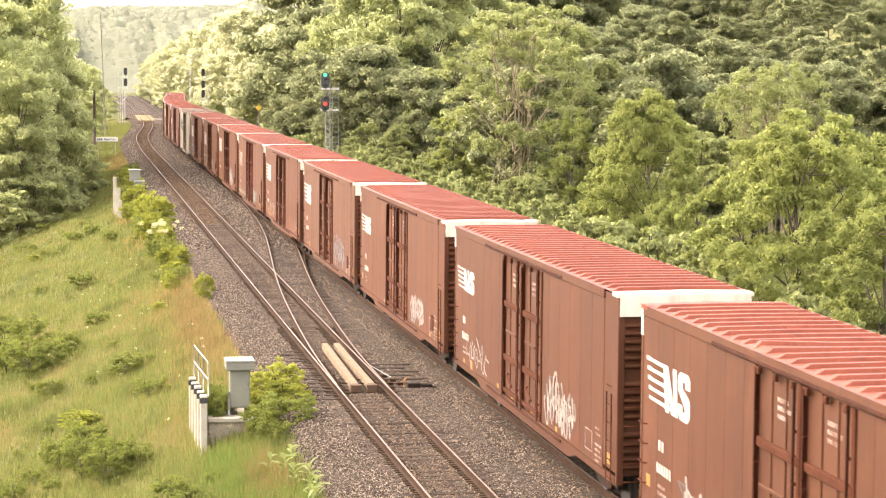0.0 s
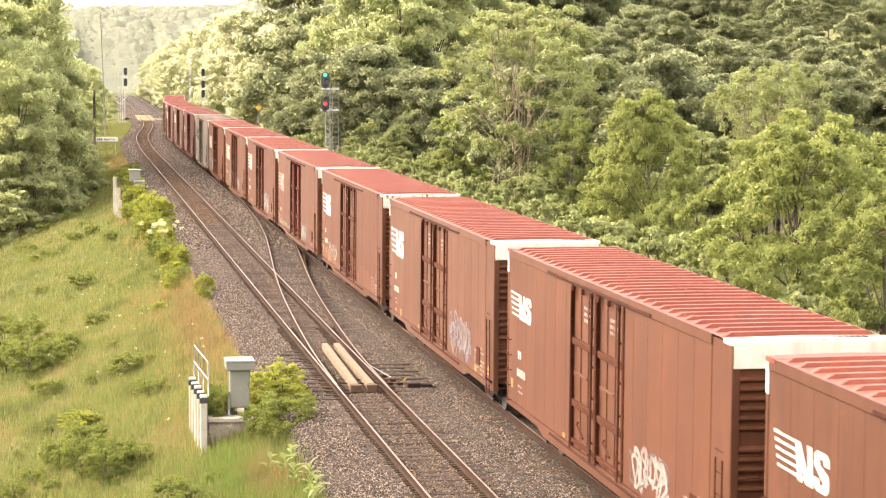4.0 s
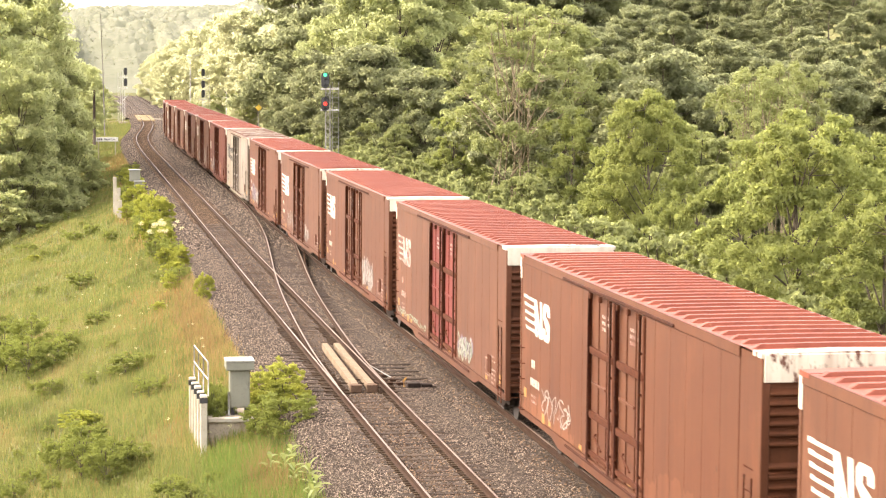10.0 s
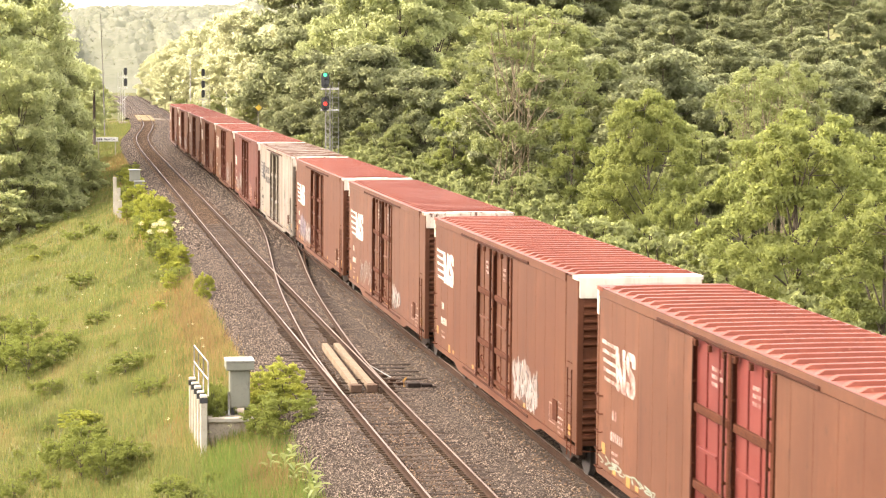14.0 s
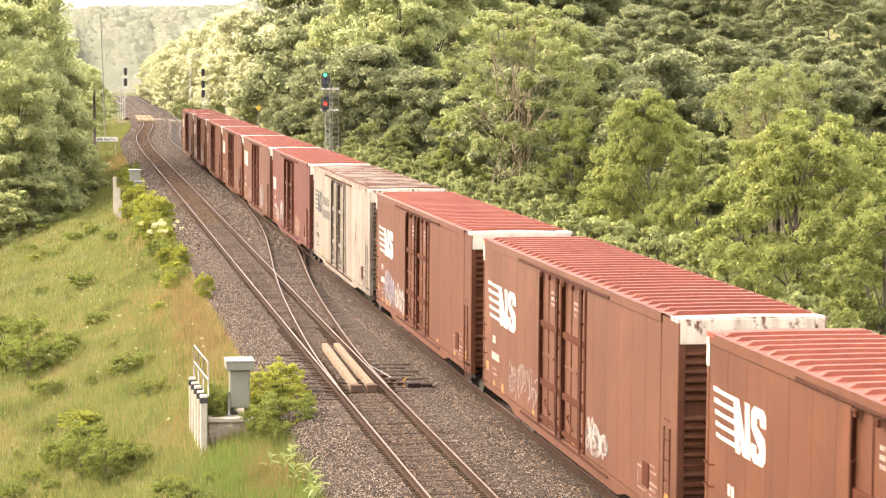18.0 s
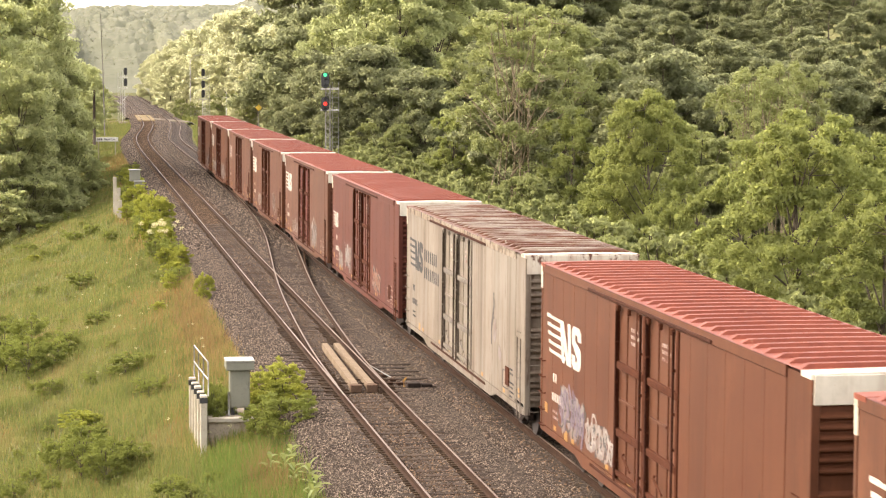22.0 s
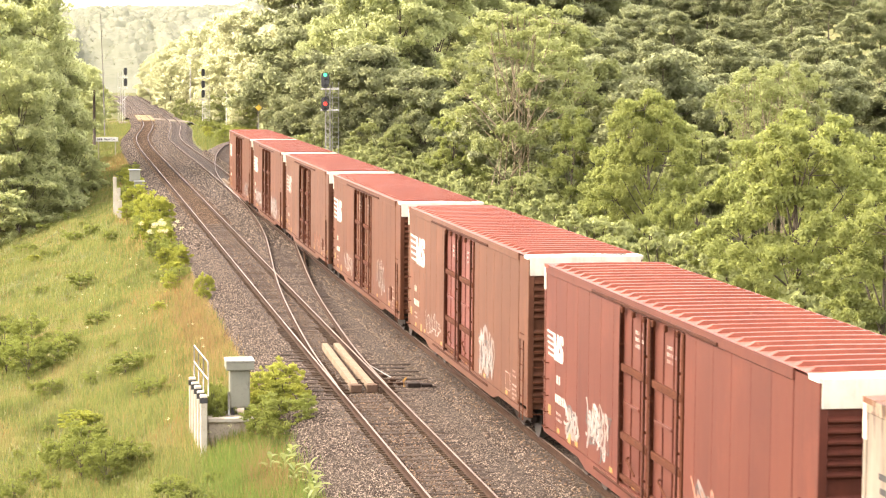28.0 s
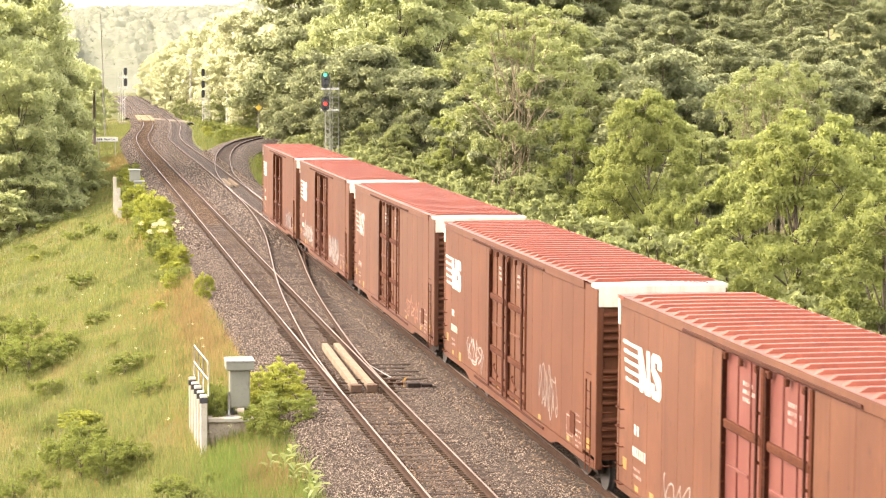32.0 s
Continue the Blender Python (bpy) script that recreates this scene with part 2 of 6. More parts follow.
# ---------- ballast, ties, rails ----------
def bed(name, path, half, mat, z, skirt, label):
    nr = normals_of(path)
    offs = [(-half - skirt, -0.95), (-half, z), (-half * 0.5, z + 0.012), (0, z), (half * 0.5, z + 0.012), (half, z), (half + skirt, -0.95)]
    v = np.concatenate([np.concatenate([path + nr * o, np.full((len(path), 1), zz)], 1) for o, zz in offs])
    n_ = len(path)
    f = [(k * n_ + i, (k + 1) * n_ + i, (k + 1) * n_ + i + 1, k * n_ + i + 1) for k in range(len(offs) - 1) for i in range(n_ - 1)]
    return tagged(mesh_from(name, v, f, mat, smooth=True), label, "ballast", kind="structure")


bed("ballast", PATH_A, 2.25, M_BALLAST, -0.205, 1.1, "grey-pink crushed stone ballast under the line")
bed("ballast", PATH_B, 1.75, M_BED_DARK, -0.200, 1.1, "grey-pink crushed stone ballast under the line")
bed("ballast", PATH_C, 2.1, M_BALLAST, -0.213, 1.1, "crushed stone ballast under the branch line")
mid = np.stack([(PATH_A[:, 0] + PATH_B[:, 0]) / 2, PATH_A[:, 1]], 1)
bed("ballast", mid, 1.0, M_BALLAST, -0.24, 1.2, "crushed stone ballast between the two tracks")


def rail_mesh(name, path, off, parent, dz=0.0, i0=0, i1=None):
    nr = normals_of(path)
    p = (path + nr * off)[i0:i1]
    nr = nr[i0:i1]
    prof = [(-0.07, -0.172), (-0.07, -0.155), (-0.012, -0.13), (-0.012, -0.045), (-0.036, -0.035), (-0.036, -0.006), (-0.028, 0.0),
            (0.028, 0.0), (0.036, -0.006), (0.036, -0.035), (0.012, -0.045), (0.012, -0.13), (0.07, -0.155), (0.07, -0.172)]
    n_, k_ = len(p), len(prof)
    v = np.concatenate([np.concatenate([p + nr * o, np.full((n_, 1), z + dz)], 1) for o, z in prof])
    f, mats = [], []
    for k in range(k_):
        q = (k + 1) % k_
        for i in range(n_ - 1):
            f.append((k * n_ + i, k * n_ + i + 1, q * n_ + i + 1, q * n_ + i))
            mats.append(1 if k == 6 else 0)
    ob = mesh_from(name, v, f, [M_RAIL, M_RAILTOP], parent)
    ob.data.polygons.foreach_set("material_index", mats)
    return ob


def track(path, label, dz=0.0):
    t = tagged(blank("railway_track"), label, "railway track", kind="structure")
    for s in (-0.5, 0.5):
        rail_mesh("rail", path, s * GAUGE, t, dz)
    return t


TRACK_A = track(PATH_A, "single railway track with shiny worn rails on timber ties")
TRACK_B = track(PATH_B, "railway track carrying the freight train")
TRACK_C = track(PATH_C, "curved branch track joining the main line", -0.003)
TRACK_X = track(PATH_X, "diagonal crossover track between two main tracks", -0.003)

# ---------- the freight train ----------
PITCH_CARS, BODY = 20.75, 18.9
HALF_W, EAVE, SILL = 1.47, 4.86, 0.80
BROWN = paint("oxide_brown_paint", (0.071, 0.0222, 0.0086), (0.084, 0.0288, 0.0116), (0.055, 0.0176, 0.0072), (0.036, 0.0140, 0.0066), 0.66)
BROWN_WORN = paint("faded_brown_paint", (0.073, 0.0258, 0.0116), (0.091, 0.0350, 0.0168), (0.056, 0.0198, 0.0094), (0.040, 0.0168, 0.0086), 0.63)
MAROON = paint("maroon_paint", (0.069, 0.0168, 0.0092), (0.082, 0.0222, 0.0120), (0.056, 0.0138, 0.0078), (0.038, 0.0116, 0.0064), 0.68)
PRIMER = paint("bared_orange_primer", (0.098, 0.0335, 0.0145), (0.115, 0.0425, 0.0190), (0.074, 0.0245, 0.0105), (0.05, 0.018, 0.009), 0.64)
BROWN_DARK = paint("dark_brown_paint", (0.060, 0.0190, 0.0074), (0.070, 0.0242, 0.0098), (0.046, 0.0150, 0.0062), (0.031, 0.0118, 0.0055), 0.66)
DIRTY_WHITE = paint("dirty_white_paint", (0.190, 0.165, 0.132), (0.155, 0.126, 0.094), (0.085, 0.056, 0.037), (0.05, 0.026, 0.015), 0.60, 0.09, 0.47, 0.24)
ROOF_RED = paint("faded_red_roof_paint", (0.148, 0.0352, 0.0182), (0.175, 0.0475, 0.0258), (0.112, 0.0255, 0.0133), (0.20, 0.086, 0.051), 0.66)
ROOF_RUST = paint("rusted_roof_steel", (0.076, 0.0245, 0.0095), (0.112, 0.041, 0.017), (0.135, 0.070, 0.036), (0.243, 0.207, 0.1532), 0.62)
def worn_ribs(mat, top, z0, z1):
    """Old paint that has lasted on the raised ribs, in patches."""
    n = mat.node_tree
    bs = n.nodes["Principled BSDF"]
    was = bs.inputs["Base Color"].links[0].from_socket
    c = n.nodes.new("ShaderNodeTexCoord")
    sep = n.nodes.new("ShaderNodeSeparateXYZ")
    n.links.new(c.outputs["Object"], sep.inputs[0])
    mul = n.nodes.new("ShaderNodeMath")
    mul.operation = "MULTIPLY"
    n.links.new(ramp(n, sep.outputs["Z"], z0, z1), mul.inputs[0])
    n.links.new(ramp(n, noise_tex(n, 1.1, 5, (0.35, 1.4, 1)), 0.45, 0.58), mul.inputs[1])
    n.links.new(mix_col(n, mul.outputs[0], was, top), bs.inputs["Base Color"])


worn_ribs(ROOF_RUST, (0.24, 0.20, 0.155), EAVE + 0.085, EAVE + 0.12)
DOOR_RED = paint("repainted_red_door", (0.1001, 0.01436, 0.01035), (0.1131, 0.02262, 0.01627), (0.07395, 0.01305, 0.009613), (0.0522, 0.0174, 0.01109), 0.7)
DOOR_PINK = paint("faded_pink_red_door", (0.1001, 0.0261, 0.01849), (0.1218, 0.04002, 0.02884), (0.07395, 0.02088, 0.01479), (0.0522, 0.0174, 0.01109), 0.68)
CAP_WHITE = paint("white_end_paint", (0.4902, 0.4504, 0.365), (0.4504, 0.4041, 0.3209), (0.3312, 0.2716, 0.2076), (0.1987, 0.1192, 0.07866), 0.64)
CAP_FLAKED = paint("flaking_white_end_paint", (0.4769, 0.4306, 0.3461), (0.3974, 0.3378, 0.2643), (0.2385, 0.159, 0.1133), (0.09274, 0.03643, 0.02265), 0.52)
EDGE_RUST = paint("rust_blotched_white_edge", (0.24, 0.205, 0.155), (0.19, 0.14, 0.09), (0.10, 0.05, 0.026), (0.045, 0.02, 0.011), 0.5)
M_PATCH = surface("dark_grey_scuff", (0.045, 0.038, 0.034), (0.075, 0.062, 0.052), 3, 0.8, grain_scale=12, bump_s=0)
M_LETTER = surface("white_lettering", (0.396, 0.369, 0.315), (0.333, 0.3015, 0.252), 1.5, 0.7, grain=(0.324, 0.252, 0.198), grain_scale=12, bump_s=0)
M_LETTER_FADED = surface("worn_white_lettering", (0.36, 0.31, 0.27), (0.14, 0.06, 0.042), 2.6, 0.7, grain=(0.11, 0.045, 0.03), grain_scale=7, bump_s=0)
M_LETTER_DARK = surface("dark_lettering", (0.010, 0.010, 0.010), (0.022, 0.02, 0.018), 2, 0.8, grain_scale=14, bump_s=0)
M_UNDER = surface("grimy_underframe_steel", (0.02, 0.014, 0.011), (0.035, 0.025, 0.02), 2, 0.9, 0.0, grain_scale=14, bump_s=0.3)
M_DOORFRAME = surface("dark_brown_door_hardware", (0.050, 0.0150, 0.0066), (0.066, 0.0210, 0.0095), 1.5, 0.9, 0.0, grain_scale=16, bump_s=0.2)
M_DOORFRAME_W = surface("rusty_grey_door_hardware", (0.085, 0.066, 0.048), (0.13, 0.105, 0.08), 1.5, 0.8, 0.0, grain=(0.03, 0.018, 0.012), grain_scale=12, bump_s=0.2)
M_ROD = surface("dark_locking_rod_steel", (0.038, 0.0130, 0.0076), (0.054, 0.0190, 0.0105), 2, 0.85, 0.0, grain_scale=14, bump_s=0.2)
M_ROD_GREY = surface("rusty_dark_rod_steel", (0.034, 0.024, 0.017), (0.055, 0.040, 0.029), 2, 0.9, 0.0, grain_scale=14, bump_s=0.2)
M_WHEEL = surface("worn_wheel_steel", (0.022, 0.016, 0.013), (0.034, 0.025, 0.02), 2, 0.8, 0.0, grain_scale=14, bump_s=0.1)
M_YELLOW = surface("yellow_marking", (0.29, 0.15, 0.025), (0.24, 0.12, 0.022), 2, 0.6, grain_scale=12, bump_s=0)
M_TAG_WHITE = surface("white_spray_paint", (0.27, 0.245, 0.215), (0.15, 0.105, 0.082), 2.2, 0.75, grain_scale=9, bump_s=0)
M_TAG_GREY = surface("silver_spray_paint", (0.165, 0.145, 0.13), (0.10, 0.06, 0.045), 2.2, 0.6, grain_scale=9, bump_s=0)
M_TAG_GREEN = surface("green_spray_paint", (0.12, 0.17, 0.12), (0.2, 0.19, 0.145), 1.6, 0.7, grain_scale=9, bump_s=0)
M_TAG_VIOLET = surface("violet_grey_spray_paint", (0.10, 0.072, 0.092), (0.135, 0.10, 0.12), 1.6, 0.7, grain_scale=9, bump_s=0)
M_TAG_ORANGE = surface("orange_spray_paint", (0.22, 0.085, 0.045), (0.22, 0.13, 0.09), 1.6, 0.7, grain_scale=9, bump_s=0)



def flat_polys(polys, x, t=0.006):
    """Thin plates of paint lying on the side wall; each polygon is (u, z) points, u from the far end."""
    bm = bmesh.new()
    for i, poly in enumerate(polys):
        xo = x - t - 0.0004 * (i % 7)
        vs = [bm.verts.new((xo, BODY / 2 - u, z)) for u, z in poly]
        try:
            f = bm.faces.new(vs)
        except ValueError:
            continue
        f.normal_update()
        if f.normal.x > 0:
            f.normal_flip()
        r = bmesh.ops.extrude_face_region(bm, geom=[f])
        bmesh.ops.translate(bm, verts=[g for g in r["geom"] if isinstance(g, bmesh.types.BMVert)], vec=(t, 0, 0))
    bmesh.ops.recalc_face_normals(bm, faces=bm.faces)
    return bm


def rib_roof(flaw):
    """Shallow gable roof with pressed ribs across it."""
    xs = [-1.50, -1.47, -1.43, -1.28, 0, 1.28, 1.43, 1.47, 1.50]
    bm = bmesh.new()
    step = 0.60
    rows = []
    n = int((BODY - 0.84) / step)
    step = (BODY - 0.84) / n
    for i in range(n):
        b = -BODY / 2 + 0.42 + i * step
        for q, hgt in ((0.0, 0), (0.34, 0), (0.40, 1), (0.62, 1), (0.74, 0)):
            rows.append((b + q * step, hgt, i))
    rows.append((BODY / 2 - 0.42, 0, 0))
    grid = []
    for yy, hgt, i in rows:
        r = []
        for x in xs:
            a = abs(x)
            z = EAVE + 0.06 + 0.012 * (1 - a / 1.5)
            if a < 1.3:
                z += 0.072 * hgt
            if flaw and abs(yy - flaw) < 0.7 and 0.2 < a < 1.35 and x < 0:
                z += 0.06 * math.sin((yy - flaw + 0.7) / 1.4 * math.pi)
            r.append(bm.verts.new((x, yy, z)))
        grid.append(r)
    for p, q in zip(grid, grid[1:]):
        for k in range(len(xs) - 1):
            bm.faces.new((p[k], p[k + 1], q[k + 1], q[k]))
    return bm


def car_shell(key, skin, roof_mat, cap, door_mat, hardware, flaw=0.0):
    """One boxcar, local +y towards the tail, origin at rail level under its middle."""
    car = blank("boxcar")
    X, L2 = HALF_W, BODY / 2
    bm = bmesh.new()
    xo, xi, y1, y2 = X - 0.012, X - 0.06, L2 - 11.74, L2 - 7.04      # a plan with the doorways set back
    plan = [(-xo, -L2 + 0.06), (xo, -L2 + 0.06), (xo, y1), (xi, y1), (xi, y2), (xo, y2), (xo, L2 - 0.06), (-xo, L2 - 0.06), (-xo, y2), (-xi, y2), (-xi, y1), (-xo, y1)]
    v0 = [bm.verts.new((x, y, SILL + 0.25)) for x, y in plan]
    v1 = [bm.verts.new((x, y, EAVE)) for x, y in plan]
    for i in range(12):
        bm.faces.new((v0[i], v0[(i + 1) % 12], v1[(i + 1) % 12], v1[i]))
    bm.faces.new(v0[::-1])
    bm.faces.new(v1)
    part("body", bm, skin, car)
    # roof
    part("roof", rib_roof(flaw), roof_mat, car, "shallow ribbed steel roof")
    for s in (-1, 1):
        bm = bmesh.new()
        a, b = sorted((s * (L2 - 0.44), s * (L2 + 0.02)))
        prof = [(-1.5, EAVE - 0.02), (-1.5, EAVE + 0.065), (0, EAVE + 0.09), (1.5, EAVE + 0.065), (1.5, EAVE - 0.02)]
        v0 = [bm.verts.new((x, a, z)) for x, z in prof]
        v1 = [bm.verts.new((x, b, z)) for x, z in prof]
        for i in range(5):
            bm.faces.new((v0[i], v0[(i + 1) % 5], v1[(i + 1) % 5], v1[i]))
        bm.faces.new(v0[::-1])
        bm.faces.new(v1)
        bmesh.ops.recalc_face_normals(bm, faces=bm.faces)
        part("roof_end", bm, cap if s < 0 else roof_mat, car, "white painted roof end strip" if s < 0 else "")
        # end wall: pressed horizontal corrugations, white at the top
        bm = bmesh.new()
        prof = []
        z = SILL + 0.2
        prof.append((0.0, z))
        z += 0.12
        pitch = 0.174
        for h_ in [1] * 5 + [0] + [1] * 5 + [0] + [1] * 6:      # pressed ribs in three groups with flat bands between
            if h_:
                prof += [(0.0, z), (0.085, z + pitch * 0.3), (0.085, z + pitch * 0.5), (0.0, z + pitch * 0.8)]
            else:
                prof += [(0.0, z), (0.0, z + 0.2)]
            z += pitch if h_ else 0.22
        prof += [(0.0, 4.43)]
        for x0, x1 in ((-X + 0.14, X - 0.14),):
            p0 = [bm.verts.new((x0, s * (L2 - 0.05 + d), zz)) for d, zz in prof]
            p1 = [bm.verts.new((x1, s * (L2 - 0.05 + d), zz)) for d, zz in prof]
            for i in range(len(prof) - 1):
                bm.faces.new((p0[i], p1[i], p1[i + 1], p0[i + 1]))
            e0 = [bm.verts.new((x0, s * (L2 - 0.06), zz)) for d, zz in prof]
            e1 = [bm.verts.new((x1, s * (L2 - 0.06), zz)) for d, zz in prof]
            for i in range(len(prof) - 1):
                bm.faces.new((e0[i], e0[i + 1], p0[i + 1], p0[i]))
                bm.faces.new((e1[i + 1], e1[i], p1[i], p1[i + 1]))
        bmesh.ops.recalc_face_normals(bm, faces=bm.faces)
        part("end_wall", bm, skin, car, "corrugated steel end wall")
        bm = bmesh.new()
        a, b = sorted((s * (L2 - 0.1), s * (L2 + 0.045)))
        box(bm, -X + 0.02, X - 0.02, a, b, 4.43, EAVE + 0.05, 0.01)
        part("end_cap", bm, cap, car, "white painted top of the end wall")
        for sx in (-1, 1):
            bm = bmesh.new()
            xa, xb = sorted((sx * (X - 0.14), sx * (X + 0.012)))
            a, b = sorted((s * (L2 - 0.10), s * (L2 + 0.02)))
            box(bm, xa, xb, a, b, SILL, EAVE - 0.03, 0.012)
            part("corner_post", bm, skin, car)
            if s < 0:
                continue
            bm = bmesh.new()
            xa, xb = sorted((sx * (X + 0.004), sx * (X + 0.02)))
            a, b = sorted((s * (L2 - 0.13), s * (L2 + 0.026)))
            box(bm, xa, xb, a, b, 4.30, EAVE + 0.02)
            part("corner_mark", bm, cap, car)
    # side sheets
    edges = [0.12, 1.18, 2.24, 3.30, 4.36, 5.42, 6.48, 7.06]
    edges2 = [11.72, 12.4, 13.46, 14.52, 15.58, 16.64, 17.70]
    for sx in (-1, 1):
        xa, xb = sorted((sx * (X - 0.03), sx * X))
        for eds in (edges, edges2):
            for a, b in zip(eds, eds[1:]):
                bm = bmesh.new()
                box(bm, xa, xb, L2 - b + 0.005, L2 - a - 0.005, SILL + 0.16, EAVE - 0.16, 0.004)
                part("side_sheet", bm, skin, car)
        # letter boards and sills
        bm = bmesh.new()
        xa2, xb2 = sorted((sx * (X - 0.06), sx * (X + 0.022)))
        box(bm, xa2, xb2, -L2 + 1.18, L2 - 0.1, EAVE - 0.15, EAVE + 0.045, 0.008)
        part("top_chord", bm, EDGE_RUST if skin is DIRTY_WHITE else skin, car)
        bm = bmesh.new()
        prof = [(0.1, SILL + 0.14), (0.1, SILL), (3.6, SILL), (4.3, SILL - 0.16), (14.6, SILL - 0.16), (15.3, SILL), (18.8, SILL), (18.8, SILL + 0.14)]
        v0 = [bm.verts.new((xa2, L2 - u, z)) for u, z in prof]
        v1 = [bm.verts.new((xb2, L2 - u, z)) for u, z in prof]
        for i in range(len(prof)):
            j = (i + 1) % len(prof)
            bm.faces.new((v0[i], v0[j], v1[j], v1[i]))
        bm.faces.new(v0[::-1])
        bm.faces.new(v1)
        bmesh.ops.recalc_face_normals(bm, faces=bm.faces)
        part("side_sill", bm, skin, car)
        for z0, z1, a, b, nm in ((EAVE - 0.135, EAVE - 0.06, 4.75, 13.8, "door_track"), (SILL + 0.03, SILL + 0.10, 5.1, 13.9, "door_track")):
            bm = bmesh.new()
            xa3, xb3 = sorted((sx * (X + 0.024), sx * (X + 0.06)))
            box(bm, xa3, xb3, L2 - b, L2 - a, z0, z1, 0.012)
            part(nm, bm, M_ROD, car, "dark steel sliding-door track")
        # two plug doors with frame, bars and locking rods
        for a, b in ((7.08, 9.36), (9.42, 11.70)):
            bm = bmesh.new()
            xa4, xb4 = sorted((sx * (X - 0.14), sx * (X - 0.032)))
            box(bm, xa4, xb4, L2 - b, L2 - a, SILL + 0.15, EAVE - 0.16)
            door = part("door", bm, door_mat, car, "sliding plug door with locking bars")
            for z, hh in ((1.10, 0.05), (1.98, 0.075), (3.42, 0.075)):
                bm = bmesh.new()
                box(bm, *sorted((sx * (X - 0.06), sx * (X + 0.05))), L2 - b + 0.06, L2 - a - 0.06, z - hh, z + hh, 0.012)
                part("door_bar", bm, hardware, door)
            for u, wd, dep in ((a + 0.07, 0.07, 0.03), (b - 0.07, 0.07, 0.03), (a + 0.80, 0.03, -0.005), (a + 1.50, 0.03, -0.005)):
                bm = bmesh.new()
                box(bm, *sorted((sx * (X - 0.06), sx * (X + dep))), L2 - u - wd, L2 - u + wd, SILL + 0.16, EAVE - 0.18, 0.008)
                part("door_post" if wd > 0.05 else "door_rib", bm, hardware if wd > 0.05 else door_mat, door)
            for u in (a + 0.20, b - 0.20):
                bm = bmesh.new()
                tube(bm, [(sx * (X + 0.075), L2 - u, SILL + 0.12), (sx * (X + 0.06), L2 - u, EAVE - 0.2)], 0.027, 6)
                rod = part("locking_rod", bm, M_ROD if skin is not DIRTY_WHITE else M_ROD_GREY, door)
                for z in (1.35, 2.35, 3.05, 3.9):
                    bm = bmesh.new()
                    box(bm, *sorted((sx * (X + 0.0), sx * (X + 0.09))), L2 - u - 0.035, L2 - u + 0.035, z - 0.025, z + 0.025, 0.008)
                    part("rod_keeper", bm, hardware, rod)
            for u in (a + 0.3, a + 1.14, b - 0.3):
                bm = bmesh.new()
                box(bm, *sorted((sx * (X + 0.01), sx * (X + 0.085))), L2 - u - 0.05, L2 - u + 0.05, EAVE - 0.29, EAVE - 0.16, 0.012)
                part("door_hanger", bm, hardware, door)
            bm = bmesh.new()
            box(bm, *sorted((sx * (X - 0.06), sx * (X + 0.02))), L2 - a - 1.50, L2 - a - 0.30, 2.66, 2.72, 0.008)
            part("door_rib", bm, door_mat, door)
            bm = bmesh.new()
            tube(bm, [(sx * (X + 0.05), L2 - a - 0.9, 1.62), (sx * (X + 0.1), L2 - a - 0.95, 1.58), (sx * (X + 0.1), L2 - a - 1.55, 1.36)], 0.026, 6)
            part("door_handle", bm, hardware, door)
    # ladders and grab irons
    for sx, u in ((-1, 18.45), (1, 0.45)):
        bm = bmesh.new()
        x = sx * (X + 0.07)
        for du in (-0.2, 0.2):
            tube(bm, [(x, L2 - u + du, SILL - 0.1), (x, L2 - u + du, 2.75)], 0.016, 5)
        for k in range(6):
            tube(bm, [(x, L2 - u - 0.2, SILL + 0.1 + k * 0.4), (x, L2 - u + 0.2, SILL + 0.1 + k * 0.4)], 0.013, 5)
        part("ladder", bm, hardware, car, "short steel side ladder")
    for s in (-1, 1):
        for k in range(6):
            bm = bmesh.new()
            z = SILL + 0.1 + k * 0.4
            y = s * (L2 + 0.13)
            x0 = -s * -(X - 0.12)
            tube(bm, [(x0, s * (L2 + 0.02), z), (x0, y, z), (x0 - math.copysign(0.42, x0), y, z), (x0 - math.copysign(0.42, x0), s * (L2 - 0.02), z)], 0.013, 5)
            part("grab_iron", bm, hardware, car)
    for sx, u in ((-1, 0.30), (1, 18.6)):              # rungs at the corner
        for k in range(5):
            bm = bmesh.new()
            z = SILL + 0.15 + k * 0.4
            tube(bm, [(sx * (X - 0.01), L2 - u - 0.2, z), (sx * (X + 0.08), L2 - u - 0.2, z), (sx * (X + 0.08), L2 - u + 0.2, z), (sx * (X - 0.01), L2 - u + 0.2, z)], 0.014, 5)
            part("grab_iron", bm, hardware, car)
    # underframe, trucks, wheels, couplers
    bm = bmesh.new()
    box(bm, -0.35, 0.35, -L2 + 0.15, L2 - 0.15, 0.62, SILL + 0.27)
    for y in (-4, -1.5, 1.5, 4):
        box(bm, -1.3, 1.3, y - 0.08, y + 0.08, 0.7, SILL + 0.26)
    part("underframe", bm, M_UNDER, car)
    for s in (-1, 1):
        bm = bmesh.new()
        tube(bm, [(0, s * (L2 - 0.2), 0.82), (0, s * (L2 + 0.75), 0.82)], 0.1, 6)
        box(bm, -0.16, 0.16, *sorted((s * (L2 + 0.70), s * (L2 + 0.93))), 0.66, 0.98, 0.03)
        part("coupler", bm, M_UNDER, car)
        bm = bmesh.new()
        tube(bm, [(0.3, s * (L2 - 0.1), 0.8), (0.32, s * (L2 + 0.3), 0.5), (0.1, s * (L2 + 0.9), 0.42)], 0.035, 5)
        part("air_hose", bm, M_UNDER, car)
        tr = blank("truck")
        tr.parent, tr.location = car, (0, s * 6.9, 0)
